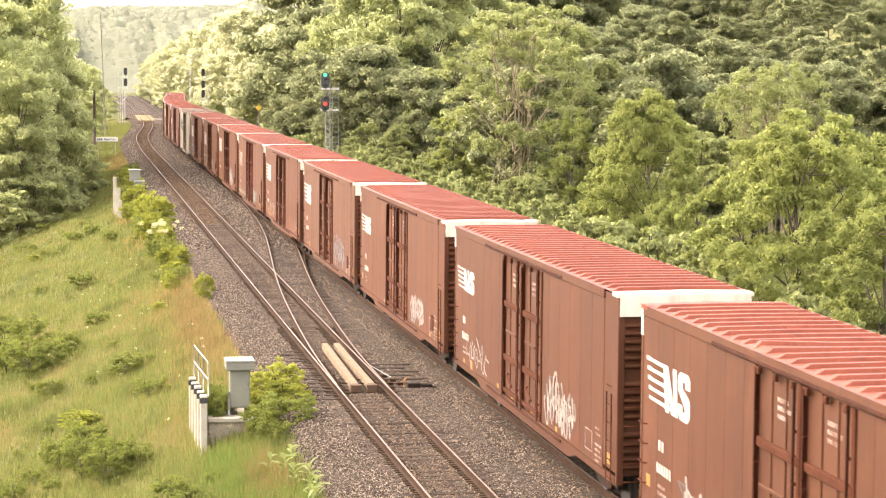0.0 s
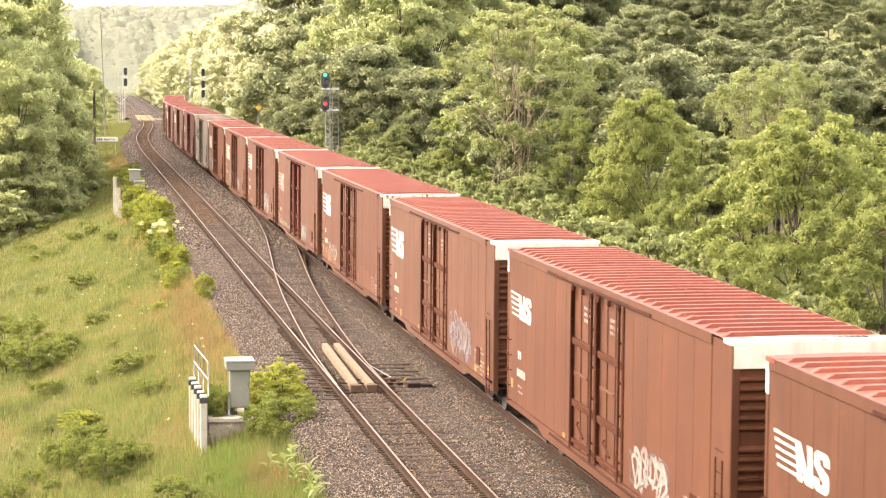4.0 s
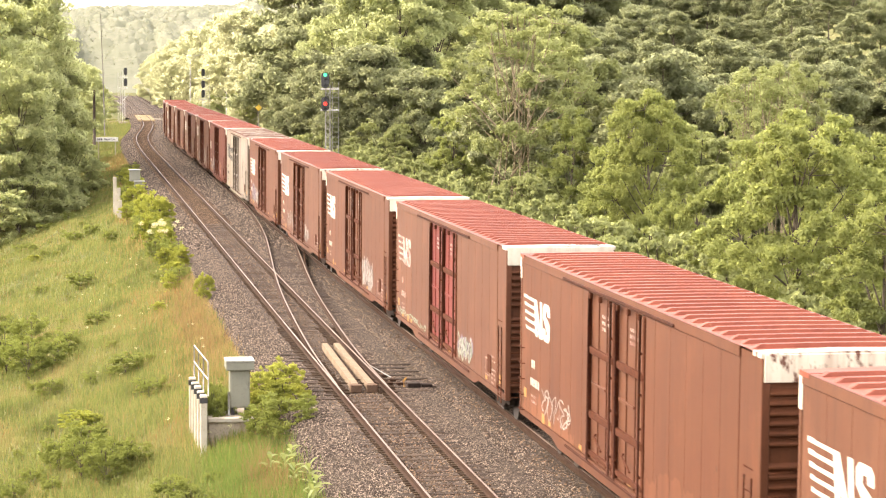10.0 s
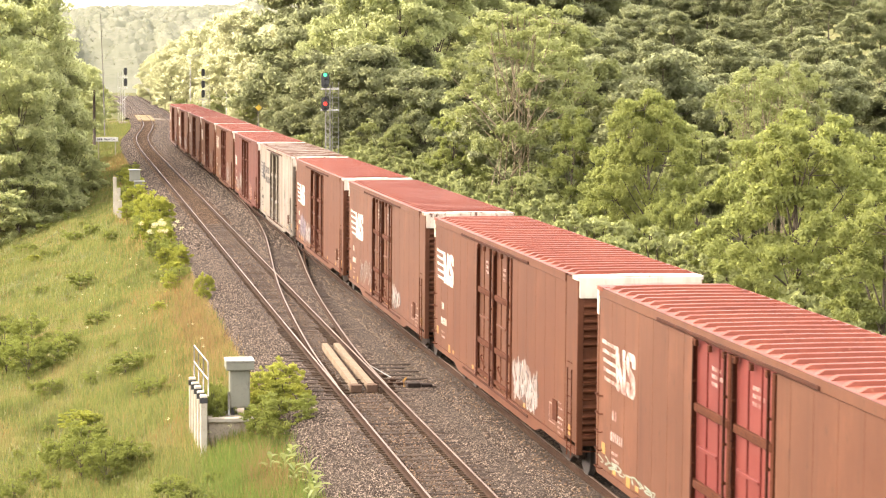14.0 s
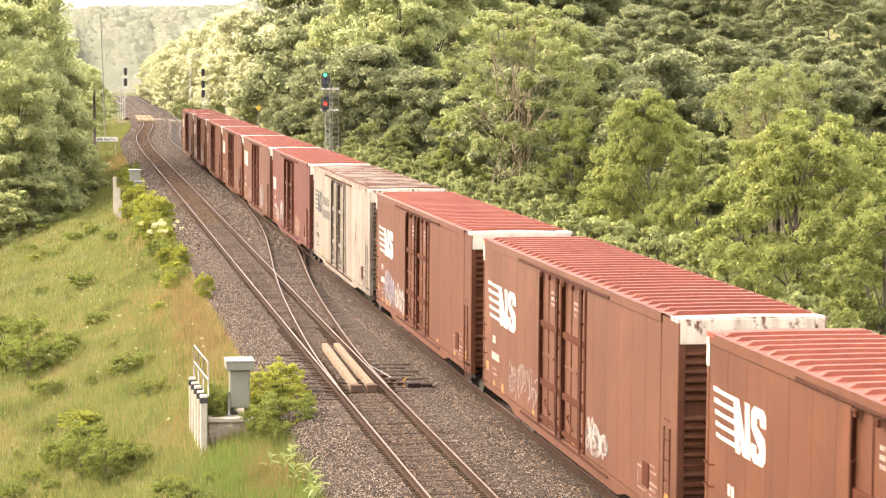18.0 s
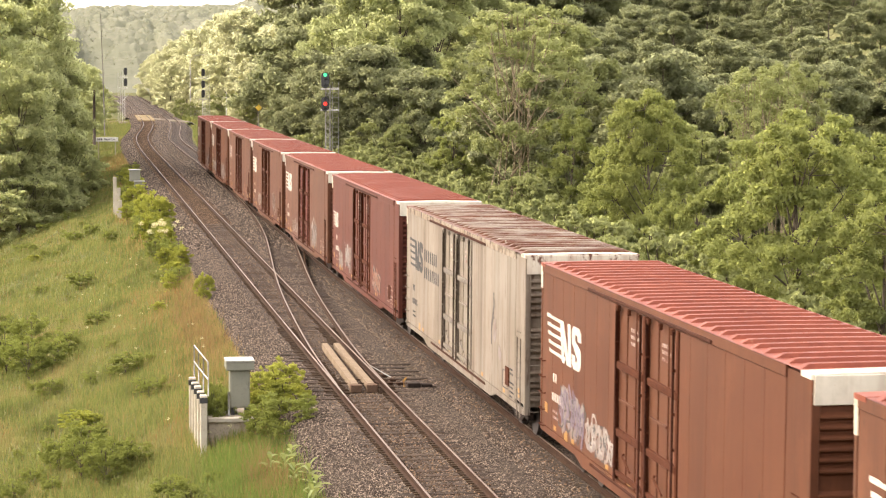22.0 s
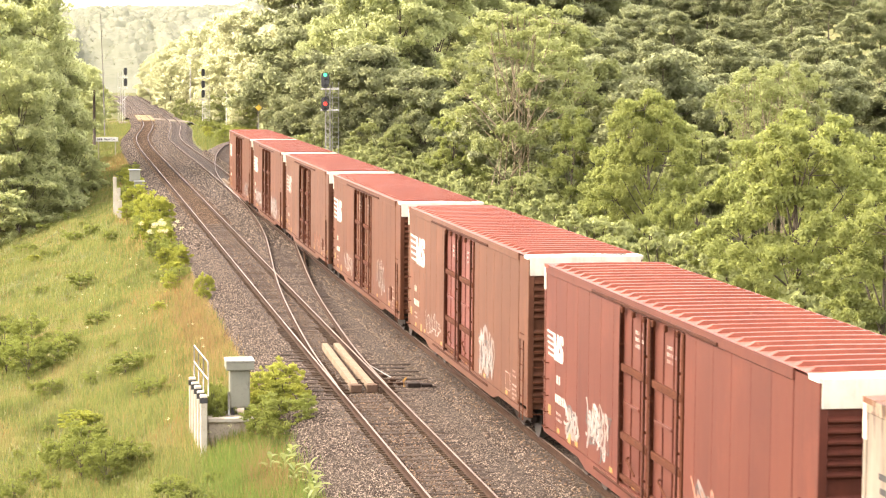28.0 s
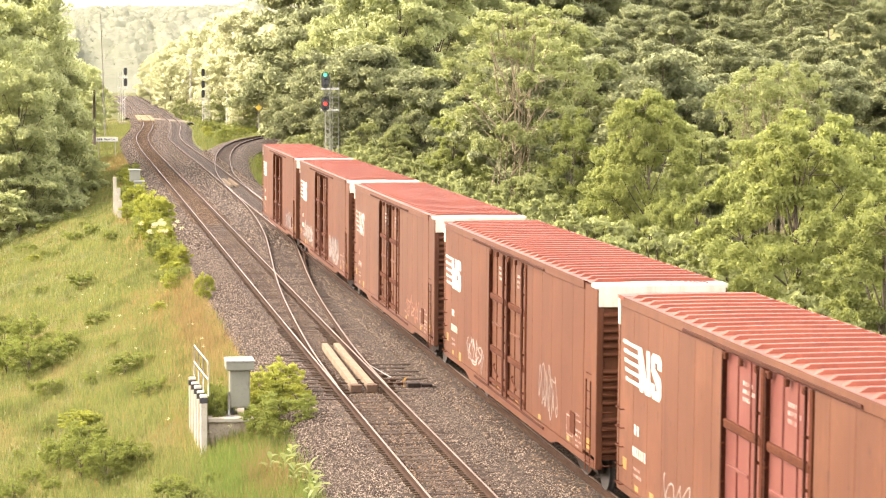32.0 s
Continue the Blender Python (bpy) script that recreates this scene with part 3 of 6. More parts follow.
        for sx in (-1, 1):
            bm = bmesh.new()
            pr = [(-1.25, 0.45), (-1.25, 0.62), (-0.6, 0.72), (0.6, 0.72), (1.25, 0.62), (1.25, 0.45), (0.75, 0.45), (0.4, 0.28), (-0.4, 0.28), (-0.75, 0.45)]
            xa, xb = sorted((sx * 0.93, sx * 1.08))
            v0 = [bm.verts.new((xa, y, z)) for y, z in pr]
            v1 = [bm.verts.new((xb, y, z)) for y, z in pr]
            for i in range(len(pr)):
                j = (i + 1) % len(pr)
                bm.faces.new((v0[i], v0[j], v1[j], v1[i]))
            bm.faces.new(v0[::-1])
            bm.faces.new(v1)
            bmesh.ops.recalc_face_normals(bm, faces=bm.faces)
            part("side_frame", bm, M_UNDER, tr)
        bm = bmesh.new()
        box(bm, -0.93, 0.93, -0.2, 0.2, 0.4, 0.68, 0.02)
        part("bolster", bm, M_UNDER, tr)
        for wy in (-0.89, 0.89):
            bm = bmesh.new()
            for sx in (-1, 1):
                tube(bm, [(sx * 0.82, wy, 0.457), (sx * 0.69, wy, 0.457)], 0.457, 20)
                tube(bm, [(sx * 0.70, wy, 0.457), (sx * 0.67, wy, 0.457)], 0.485, 20)
            tube(bm, [(-0.95, wy, 0.457), (0.95, wy, 0.457)], 0.08, 8)
            part("wheelset", bm, M_WHEEL, tr)
    return car


def stroke(pts, wd):
    """A ribbon polygon of width wd round a zigzag of (u, z) points, as quads."""
    out = []
    for (a, b), (c, d) in zip(pts, pts[1:]):
        n_ = math.hypot(c - a, d - b) or 1
        ox, oz = -(d - b) / n_ * wd / 2, (c - a) / n_ * wd / 2
        ex, ez = (c - a) / n_ * wd * 0.3, (d - b) / n_ * wd * 0.3
        out.append([(a + ox - ex, b + oz - ez), (c + ox + ex, d + oz + ez), (c - ox + ex, d - oz + ez), (a - ox - ex, b - oz - ez)])
    return out


def emblem(u0, z0, w_, h_):
    """The line's mark as plain shapes: speed bars running into two slanting blocks."""
    polys = []
    n = 5
    for i in range(n):
        zt = z0 + h_ - i * h_ / n * 1.03
        th = h_ / n * 0.55
        u1 = u0 + w_ * (0.44 + 0.03 * i)
        us = u0 + w_ * 0.02 * i
        polys.append([(us, zt), (u0 + w_ * 0.1, zt), (u0 + w_ * 0.14, zt - th * 0.2), (u1, zt - th * 0.2), (u1, zt - th), (us, zt - th * 0.8)])
    q = lambda a, b: (u0 + a * w_, z0 + b * h_)
    polys += [[q(0.40, 0.98), q(0.47, 0.98), q(0.54, 0.0), q(0.46, 0.0)],
              [q(0.41, 0.98), q(0.50, 0.98), q(0.69, 0.0), q(0.60, 0.0)],
              [q(0.615, 0.98), q(0.70, 0.98), q(0.735, 0.0), q(0.655, 0.0)]]
    # a slanting block with a notch cut from each side
    polys += [[q(0.745, 0.60), q(0.74, 0.88), q(0.79, 0.99), q(0.95, 0.99), q(1.0, 0.88), q(1.0, 0.68), q(0.905, 0.68), q(0.90, 0.81), q(0.84, 0.81), q(0.835, 0.67)],
              [q(0.745, 0.60), q(0.835, 0.67), q(0.985, 0.50), q(1.0, 0.38), q(0.90, 0.27)],
              [q(1.0, 0.40), q(0.90, 0.34), q(0.895, 0.19), q(0.845, 0.18), q(0.835, 0.32), q(0.745, 0.33), q(0.745, 0.12), q(0.80, 0.0), q(0.95, 0.0), q(1.0, 0.12)]]
    return polys


def small_marks(rng, u0, z0, n, hgt=0.22, wd=0.13):
    """Unreadable lettering as plain bars."""
    return [[(u0 + i * wd * 2, z0), (u0 + i * wd * 2 + wd, z0), (u0 + i * wd * 2 + wd, z0 + hgt), (u0 + i * wd * 2, z0 + hgt)] for i in range(n)]


def scrawl(rng, u0, u1, z0, z1, n, wd):
    """Sprayed curling loops with no meaning, jumbled over one another."""
    polys = []
    for k in range(n):
        uc = u0 + (k + rng.uniform(0.2, 0.8)) * (u1 - u0) / n
        ww = (u1 - u0) / n * rng.uniform(0.55, 0.95)
        zc = (z0 + z1) / 2 + (z1 - z0) * rng.uniform(-0.12, 0.12)
        hh = (z1 - z0) / 2 * rng.uniform(0.6, 1.0)
        a0, w1, w2, q1, q2 = rng.uniform(0, 6), rng.choice((1, 1, 2)), rng.choice((1, 2, 3)), rng.uniform(0, 6), rng.uniform(0, 6)
        sweep = rng.uniform(4.0, 6.6)
        pts = []
        for j in range(15):
            a = a0 + sweep * j / 14
            pts.append((uc + ww * (0.7 * math.cos(a * w1) + 0.35 * math.cos(a * w2 + q1)), zc + hh * (0.75 * math.sin(a) + 0.3 * math.sin(2 * a + q2))))
        polys += stroke(pts, wd * rng.uniform(0.7, 1.2))
    lo = SILL + 0.2
    return [[(u, max(lo, z)) for u, z in p] for p in polys if sum(z for _, z in p) / 4 > lo]


# Train order from the tail (0) forward: paint, emblem (u, z, w, h, style), sprayed pieces (u0, u1, z0, z1, strokes, width, paint)
W_, G_, GR, V_, O_ = M_TAG_WHITE, M_TAG_GREY, M_TAG_GREEN, M_TAG_VIOLET, M_TAG_ORANGE
CARS = [
    dict(skin=BROWN, logo=(0.38, 3.13, 1.91, 0.85), tags=[(13.5, 16.5, 0.8, 1.6, 4, 0.10, G_)]),
    dict(skin=BROWN, logo=(0.48, 3.05, 2.61, 0.93), tags=[(2.0, 5.8, 0.8, 1.7, 5, 0.10, W_), (12.2, 15.5, 0.8, 1.9, 4, 0.22, W_)]),
    dict(skin=BROWN_WORN, logo=(0.38, 2.99, 2.44, 0.89, "worn"), tags=[(13.0, 16.0, 0.7, 1.4, 4, 0.06, O_)]),
    dict(skin=BROWN, logo=(0.18, 3.00, 2.52, 0.93), tags=[(3.6, 6.4, 0.65, 1.6, 3, 0.07, W_), (13.3, 15.2, 1.2, 2.2, 4, 0.05, W_)]),
    dict(skin=BROWN_WORN, logo=(0.38, 3.11, 2.84, 0.92), door=DOOR_PINK, tags=[(3.5, 6.3, 0.55, 1.4, 3, 0.06, W_), (12.5, 14.6, 0.9, 2.1, 4, 0.14, W_)]),
    dict(skin=MAROON, logo=(0.30, 2.70, 1.64, 0.65), tags=[(2.2, 3.6, 0.7, 1.5, 2, 0.14, W_), (4.2, 6.2, 1.1, 2.0, 4, 0.10, W_), (12.3, 14.5, 1.0, 1.7, 4, 0.10, O_)]),
    dict(skin=DIRTY_WHITE, roof=ROOF_RUST, hardware=M_DOORFRAME_W, cap=CAP_FLAKED, logo=(0.6, 2.9, 2.6, 1.0, "dark"), words=True, tags=[]),
    dict(skin=BROWN, logo=(0.6, 2.75, 3.4, 1.0), tags=[(2.0, 4.4, 0.7, 1.9, 5, 0.2, V_), (4.6, 6.9, 0.8, 1.6, 4, 0.13, W_)]),
    dict(skin=BROWN_WORN, logo=(0.6, 2.75, 3.6, 1.05), cap=CAP_FLAKED, tags=[(3.4, 6.8, 0.65, 1.75, 6, 0.05, W_), (11.9, 13.6, 0.5, 1.1, 3, 0.12, W_)]),
    dict(skin=BROWN, logo=(0.38, 3.00, 2.87, 0.98), tags=[(12.0, 14.8, 0.6, 1.9, 6, 0.17, W_)]),
    dict(skin=BROWN_WORN, logo=(0.4, 2.85, 2.7, 0.95, "worn"), door=DOOR_RED, tags=[(12.0, 14.2, 0.5, 1.3, 4, 0.12, GR), (0.3, 6.5, 0.55, 0.8, 7, 0.05, GR)]),
    dict(skin=BROWN, logo=(0.38, 3.00, 2.87, 0.93), cap=CAP_FLAKED, peel=[(0.2, 5.8, 1.55), (11.8, 16.8, 1.75)], tags=[(2.5, 5.5, 0.6, 1.0, 4, 0.06, W_)]),
    dict(skin=BROWN_WORN, logo=(0.38, 3.00, 2.78, 0.93), tags=[(12.3, 15.6, 0.75, 2.0, 5, 0.12, G_)]),
    dict(skin=BROWN, logo=(0.36, 3.19, 2.42, 0.66), tags=[(12.5, 15.0, 0.7, 1.7, 4, 0.12, W_)]),
    dict(skin=BROWN_DARK, logo=(0.40, 3.13, 2.56, 0.65), tags=[(12.2, 15.0, 0.65, 1.9, 5, 0.13, W_), (2.0, 5.0, 0.7, 1.6, 4, 0.08, W_)]),
    dict(skin=BROWN_DARK, logo=(0.38, 3.00, 2.96, 0.93), roof_flaw=2.6, tags=[(3.0, 6.0, 0.7, 1.6, 4, 0.13, W_), (12.5, 15.5, 0.7, 1.8, 5, 0.15, W_)]),
]
TRAIN = []
SHELLS = {}
for i, spec in enumerate(CARS):
    rng = random.Random(40 + i)
    skin, hw = spec["skin"], spec.get("hardware", M_DOORFRAME)
    roof_m, cap_m, door_m = spec.get("roof", ROOF_RED), spec.get("cap", CAP_WHITE), spec.get("door", skin)
    key = (skin.name, hw.name, roof_m.name, cap_m.name, door_m.name, spec.get("roof_flaw", 0.0))
    if key in SHELLS:
        car = copy_thing(SHELLS[key], Matrix())
        for o in [c for c in car.children if c.name.split(".")[0] in ("emblem", "lettering", "graffiti", "yellow_mark", "placard_board")]:
            bpy.data.objects.remove(o)
    else:
        car = SHELLS[key] = car_shell(key, skin, roof_m, cap_m, door_m, hw, spec.get("roof_flaw", 0.0))
    X = -HALF_W
    u, z, w_, h_, *style = spec["logo"]
    style = style[0] if style else ""
    ink = {"": M_LETTER, "worn": M_LETTER_FADED, "dark": M_LETTER_DARK}[style]
    part("emblem", flat_polys(emblem(u, z, w_, h_), X), ink, car, "dark painted emblem" if style == "dark" else "white painted emblem")
    marks = small_marks(rng, 1.3, 2.16, 2, 0.2, 0.11) + small_marks(rng, 1.2, 1.70, 6, 0.2, 0.085)
    tagged(part("lettering", flat_polys(marks, X), ink if style == "dark" else M_LETTER_FADED if style == "worn" else M_LETTER, car), kind="stuff")
    marks = small_marks(rng, 1.3, 1.42, 5, 0.06, 0.05) + small_marks(rng, 1.3, 1.28, 6, 0.06, 0.05)
    for zz, n in ((1.0, 4), (1.12, 6), (1.24, 5), (1.36, 6), (1.6, 5), (1.72, 4)):
        marks += small_marks(rng, 17.05, zz, n, 0.05, 0.045)
    for a_, b_ in (((16.15, 1.15), (16.75, 1.15)), ((16.15, 1.6), (16.75, 1.6)), ((16.15, 1.15), (16.15, 1.6)), ((16.75, 1.15), (16.75, 1.6))):
        marks += stroke([a_, b_], 0.025)
    tagged(part("lettering", flat_polys(marks, X), ink if style == "dark" else M_LETTER_FADED, car), kind="stuff")
    dm = [p for a in (8.15, 10.45) for b, n in ((3.95, 4), (4.09, 6), (4.23, 5)) for p in small_marks(rng, a, b, n, 0.075, 0.055)]
    tagged(part("lettering", flat_polys(dm, X + 0.033), M_LETTER_FADED, car), kind="stuff")
    if spec.get("words"):
        wd = [[(a, b), (a + 0.17, b), (a + 0.17, b + 0.38), (a, b + 0.38)] for b, n in ((3.35, 7), (2.78, 8)) for a in [3.5 + 0.36 * q for q in range(n)]]
        tagged(part("lettering", flat_polys(wd, X), M_LETTER_DARK, car, "dark painted lettering"), kind="stuff")
        part("paint_scuff", flat_polys(stroke([(14.85, 3.5), (14.9, 3.2), (14.75, 2.85), (14.6, 2.5), (14.62, 2.1)], 0.1) + stroke([(14.6, 2.6), (14.8, 2.85)], 0.16), X), M_PATCH, car, "dark scraped paint scuff")
        part("paint_scuff", flat_polys([[(14.8, 2.3), (15.0, 2.8), (15.2, 2.85), (15.3, 2.5), (15.1, 2.15)], [(15.5, 1.9), (15.6, 2.2), (16.0, 2.0), (15.9, 1.75)]], X), M_TAG_GREY, car, "worn grey paint patch")
    for u0, u1, z1 in spec.get("peel", ()):           # paint flaked away along the bottom with a ragged edge
        n = int((u1 - u0) / 0.12)
        tops = [z1 * (0.75 + 0.25 * math.sin(math.pi * (k + 0.5) / n)) + rng.uniform(-0.14, 0.12) for k in range(n + 1)]
        strip = [[(u0 + (u1 - u0) * k / n, SILL + 0.17), (u0 + (u1 - u0) * (k + 1) / n, SILL + 0.17), (u0 + (u1 - u0) * (k + 1) / n, tops[k + 1]), (u0 + (u1 - u0) * k / n, tops[k])] for k in range(n)]
        tagged(part("peeled_paint", flat_polys(strip, X + 0.004, 0.004), PRIMER, car, "orange primer bared by flaking paint"), kind="stuff")
    for uu, zz in ((0.45, 1.3), (2.5, 0.95), (18.1, 1.15)):
        if rng.random() < 0.75:
            part("yellow_mark", flat_polys([[(uu, zz), (uu + 0.28, zz), (uu + 0.28, zz + 0.24), (uu, zz + 0.24)]], X), M_YELLOW, car)
    for uu in (1.4, 3.2, 6.3, 8.1, 10.5, 13.2, 16.2):     # reflectors along the sill
        if rng.random() < 0.6:
            part("yellow_mark", flat_polys([[(uu, SILL + 0.2), (uu + 0.24, SILL + 0.2), (uu + 0.24, SILL + 0.31), (uu, SILL + 0.31)]], X), M_YELLOW, car)
    if rng.random() < 0.7:
        bm = bmesh.new()
        box(bm, X - 0.03, X - 0.002, BODY / 2 - 17.0, BODY / 2 - 16.55, 1.25, 1.75, 0.008)
        part("placard_board", bm, M_DOORFRAME, car)
    for u0, u1, z0, z1, n, wd, ink in spec["tags"]:
        z0 = max(z0, SILL + 0.26)
        z1 = max(z1, z0 + (0.45 if u1 - u0 < 5 else 0.2))
        z1 = z1 + (0.35 if u1 - u0 < 5 else 0.0)
        if wd > 0.09:                         # a faded fill under the outline
            under = {W_: G_, G_: V_, GR: V_, V_: G_, O_: G_}[ink]
            tagged(part("graffiti", flat_polys(scrawl(rng, u0 + 0.1, u1 - 0.1, z0 + 0.05, z1 - 0.1, n, wd * 1.1), X + 0.003, 0.004), under, car, "faded sprayed graffiti fill"), kind="stuff")
            tagged(part("graffiti", flat_polys(scrawl(rng, u0, u1, z0, z1, n, 0.05), X + 0.0005), M_PATCH, car, "dark sprayed outlines"), kind="stuff")
        tagged(part("graffiti", flat_polys(scrawl(rng, u0, u1, z0, z1, n * 2, min(0.075, wd * 0.6)), X - 0.002), ink, car, "sprayed graffiti scrawl"), kind="stuff")
    if rng.random() < 0.6:                    # stencil on the white roof end
        bm = bmesh.new()
        for k in range(9):
            if k != 2:
                box(bm, 0.15 + k * 0.11, 0.22 + k * 0.11, -BODY / 2 + 0.12, -BODY / 2 + 0.30, EAVE + 0.07, EAVE + 0.094)
        tagged(part("lettering", bm, M_PATCH, car, "small dark stencil on the roof end"), kind="stuff")
    tone = "dirty white" if skin is DIRTY_WHITE else "maroon" if skin is MAROON else "weathered brown"
    extra = " and rust-streaked roof" if skin is DIRTY_WHITE else " and red doors" if spec.get("door") is DOOR_RED else " and faded pinkish doors" if spec.get("door") else " and white roof ends"
    tagged(car, tone + " steel boxcar with double plug doors" + extra, "boxcar", "boxcars of the freight train")
    TRAIN.append(car)

# distance that the train still has to go to its place at the end, by time
RUN = [(0, 226.45), (6, 183.75), (9, 162.1), (13, 133.45), (19, 90.45), (23, 62.6), (28, 27.7), (32, 0.0)]
TAIL_FAR = 104.73 + PITCH_CARS      # far end of the last car at the end


def still_to_go(t):
    ts, ds = [r[0] for r in RUN], [r[1] for r in RUN]
    return float(curve_through(list(zip(ts, ds)))(t))


def on_line(y):
    return Vector((float(LINE_B(y)), y, 0.0))


def car_pose(i, t):
    mid = TAIL_FAR - i * PITCH_CARS - BODY / 2 + still_to_go(t)
    a, b = on_line(mid - 6.9), on_line(mid + 6.9)
    d = b - a
    c = (a + b) / 2
    return pose(c.x, mid, 0, 0, 0, math.degrees(math.atan2(-d.x, d.y)))


def motions():
    for i, car in enumerate(TRAIN):
        walk(car, [(t, car_pose(i, t)) for t in range(0, 33)])

# ---------- ties and loose stone ----------
M_STONE_BROWN = stone("rust_stained_stone", (0.045, 0.029, 0.018), (0.25, 0.166, 0.104))


def tie_box(length):
    bm = bmesh.new()
    box(bm, -length / 2, length / 2, -0.115, 0.115, -0.36, -0.168, 0.012)
    return bm


def heading(path, y):
    i = int(np.clip(np.searchsorted(path[:, 1], y), 1, len(path) - 1))
    d = path[i] - path[i - 1]
    return math.atan2(-d[0], d[1])


tie_rng = random.Random(3)
first = part("tie", tie_box(2.6), M_TIE, TRACK_A)
first.matrix_basis = pose(float(LINE_A(24)), 24, 0)
y = 24.0
while y < 150:
    y += 0.535
    x = float(LINE_A(y))
    stretch, shift = 1.0, 0.0
    if 62 < y < 104:                       # long timbers under the turnout
        xr = float(np.interp(y, PATH_X[::-1, 1], PATH_X[::-1, 0])) + 1.3
        stretch = (xr - (x - 1.3)) / 2.6
        shift = (stretch - 1) * 1.3
    m = pose(x + shift + tie_rng.uniform(-0.05, 0.05), y + tie_rng.uniform(-0.02, 0.02), tie_rng.uniform(-0.036, -0.014), 0, 0, tie_rng.uniform(-0.8, 0.8)) @ Matrix.Diagonal((stretch, 1, 1, 1))
    share(first, "tie", m, TRACK_A)


def tie_plates(path, y0, y1, parent, reach=0.19):
    """Steel anchors and plates under both rails, a pair on each tie."""
    vs, fs = [], []
    for y in np.arange(y0, y1, 0.535):
        x = float(np.interp(y, path[:, 1], path[:, 0]))
        for s in (-0.5, 0.5):
            c = x + s * GAUGE
            w_ = reach * tie_rng.uniform(0.85, 1.15)
            for dy in (-0.11, 0.11):
                k = len(vs)
                vs += [(c + a * w_, y + dy + b * 0.045, z) for z in (-0.19, -0.15) for a, b in ((-1, -1), (1, -1), (1, 1), (-1, 1))]
                fs += [tuple(k + q for q in f) for f in ((4, 5, 6, 7), (0, 1, 5, 4), (1, 2, 6, 5), (2, 3, 7, 6), (3, 0, 4, 7))]
    return tagged(mesh_from("tie_plates", vs, fs, M_PLATE, parent), kind="stuff")


M_PLATE = surface("rusty_tie_plate", (0.034, 0.021, 0.0125), (0.056, 0.035, 0.020), 3, 0.9, grain_scale=20, bump_s=0.2)
tie_plates(PATH_A, 24.535, 62, TRACK_A)
tie_plates(PATH_A, 62.0, 78, TRACK_A, 0.34)
tie_plates(PATH_A, 78.1, 150, TRACK_A)


def joined_ties(name, path, y0, y1, parent, lift=0.0):
    vs, fs = [], []
    c = np.array([(-1.3, -0.115, -0.34), (1.3, -0.115, -0.34), (1.3, 0.115, -0.34), (-1.3, 0.115, -0.34), (-1.3, -0.115, -0.17), (1.3, -0.115, -0.17), (1.3, 0.115, -0.17), (-1.3, 0.115, -0.17)])
    cs = np.concatenate([[0], np.cumsum(np.linalg.norm(np.diff(path, axis=0), axis=1))])
    for s in np.arange(cs[0], cs[-1], 0.535):
        px, py = np.interp(s, cs, path[:, 0]), np.interp(s, cs, path[:, 1])
        if not y0 < py < y1:
            continue
        a = heading(path, py) if path[0, 1] < path[-1, 1] else 0.06
        r = np.array([[math.cos(a), -math.sin(a), 0], [math.sin(a), math.cos(a), 0], [0, 0, 1]])
        k = len(vs)
        vs += list(c @ r.T + np.array([px, py, lift]))
        fs += [tuple(k + q for q in f) for f in ((4, 5, 6, 7), (0, 1, 5, 4), (1, 2, 6, 5), (2, 3, 7, 6), (3, 0, 4, 7))]
    return tagged(mesh_from(name, vs, fs, M_TIE, parent), kind="stuff")


joined_ties("ties", PATH_A, 150, 420, TRACK_A, -0.022)
joined_ties("ties", PATH_B, 20, 420, TRACK_B, -0.026)
joined_ties("ties", PATH_C, 175, 340, TRACK_C, -0.03)
joined_ties("ties", PATH_X, 104, 150, TRACK_X, -0.026)


def bed_height(x, y):
    xa, xb = LINE_A(y), LINE_B(y)
    out = np.maximum(np.maximum(xa - 2.25 - x, x - xb - 2.25), 0)
    mid_dip = np.exp(-((x - (xa + xb) / 2) / 0.7) ** 2) * 0.03
    return -0.205 - mid_dip - out * 0.68


def stones(name, rng, n, y0, y1, pick, mat, r0, r1, label, across=(-3.25, 6.3), base_x=None):
    """Loose angular stones lying on the ballast."""
    y = y0 * (y1 / y0) ** rng.uniform(0, 1, n)
    x = rng.uniform(*across, n) + (LINE_A(y) if base_x is None else base_x(y))
    keep = pick(x, y)
    x, y = x[keep], y[keep]
    n = len(x)
    z = bed_height(x, y)
    base = np.array([(1, 0, 0), (0, 1, 0), (-1, 0, 0), (0, -1, 0), (0, 0, 0.8), (0, 0, -0.8)], float)
    tri = np.array([(0, 1, 4), (1, 2, 4), (2, 3, 4), (3, 0, 4)])
    R = rng.uniform(r0, r1, n)[:, None, None]
    v = base[None] * rng.uniform(0.55, 1.25, (n, 6, 1)) + rng.normal(size=(n, 6, 3)) * 0.16
    a = rng.uniform(0, 6.28, n)
    ca, sa = np.cos(a)[:, None], np.sin(a)[:, None]
    v = np.stack([v[..., 0] * ca - v[..., 1] * sa, v[..., 0] * sa + v[..., 1] * ca, v[..., 2]], -1) * R
    v += np.stack([x, y, z + 0.018], -1)[:, None]
    f = (tri[None] + (np.arange(n) * 6)[:, None, None]).reshape(-1, 3)
    return tagged(mesh_from(name, v.reshape(-1, 3), f, mat), label, "gravel", kind="stuff")


def dist_a(x, y):
    return np.abs(x - LINE_A(y))


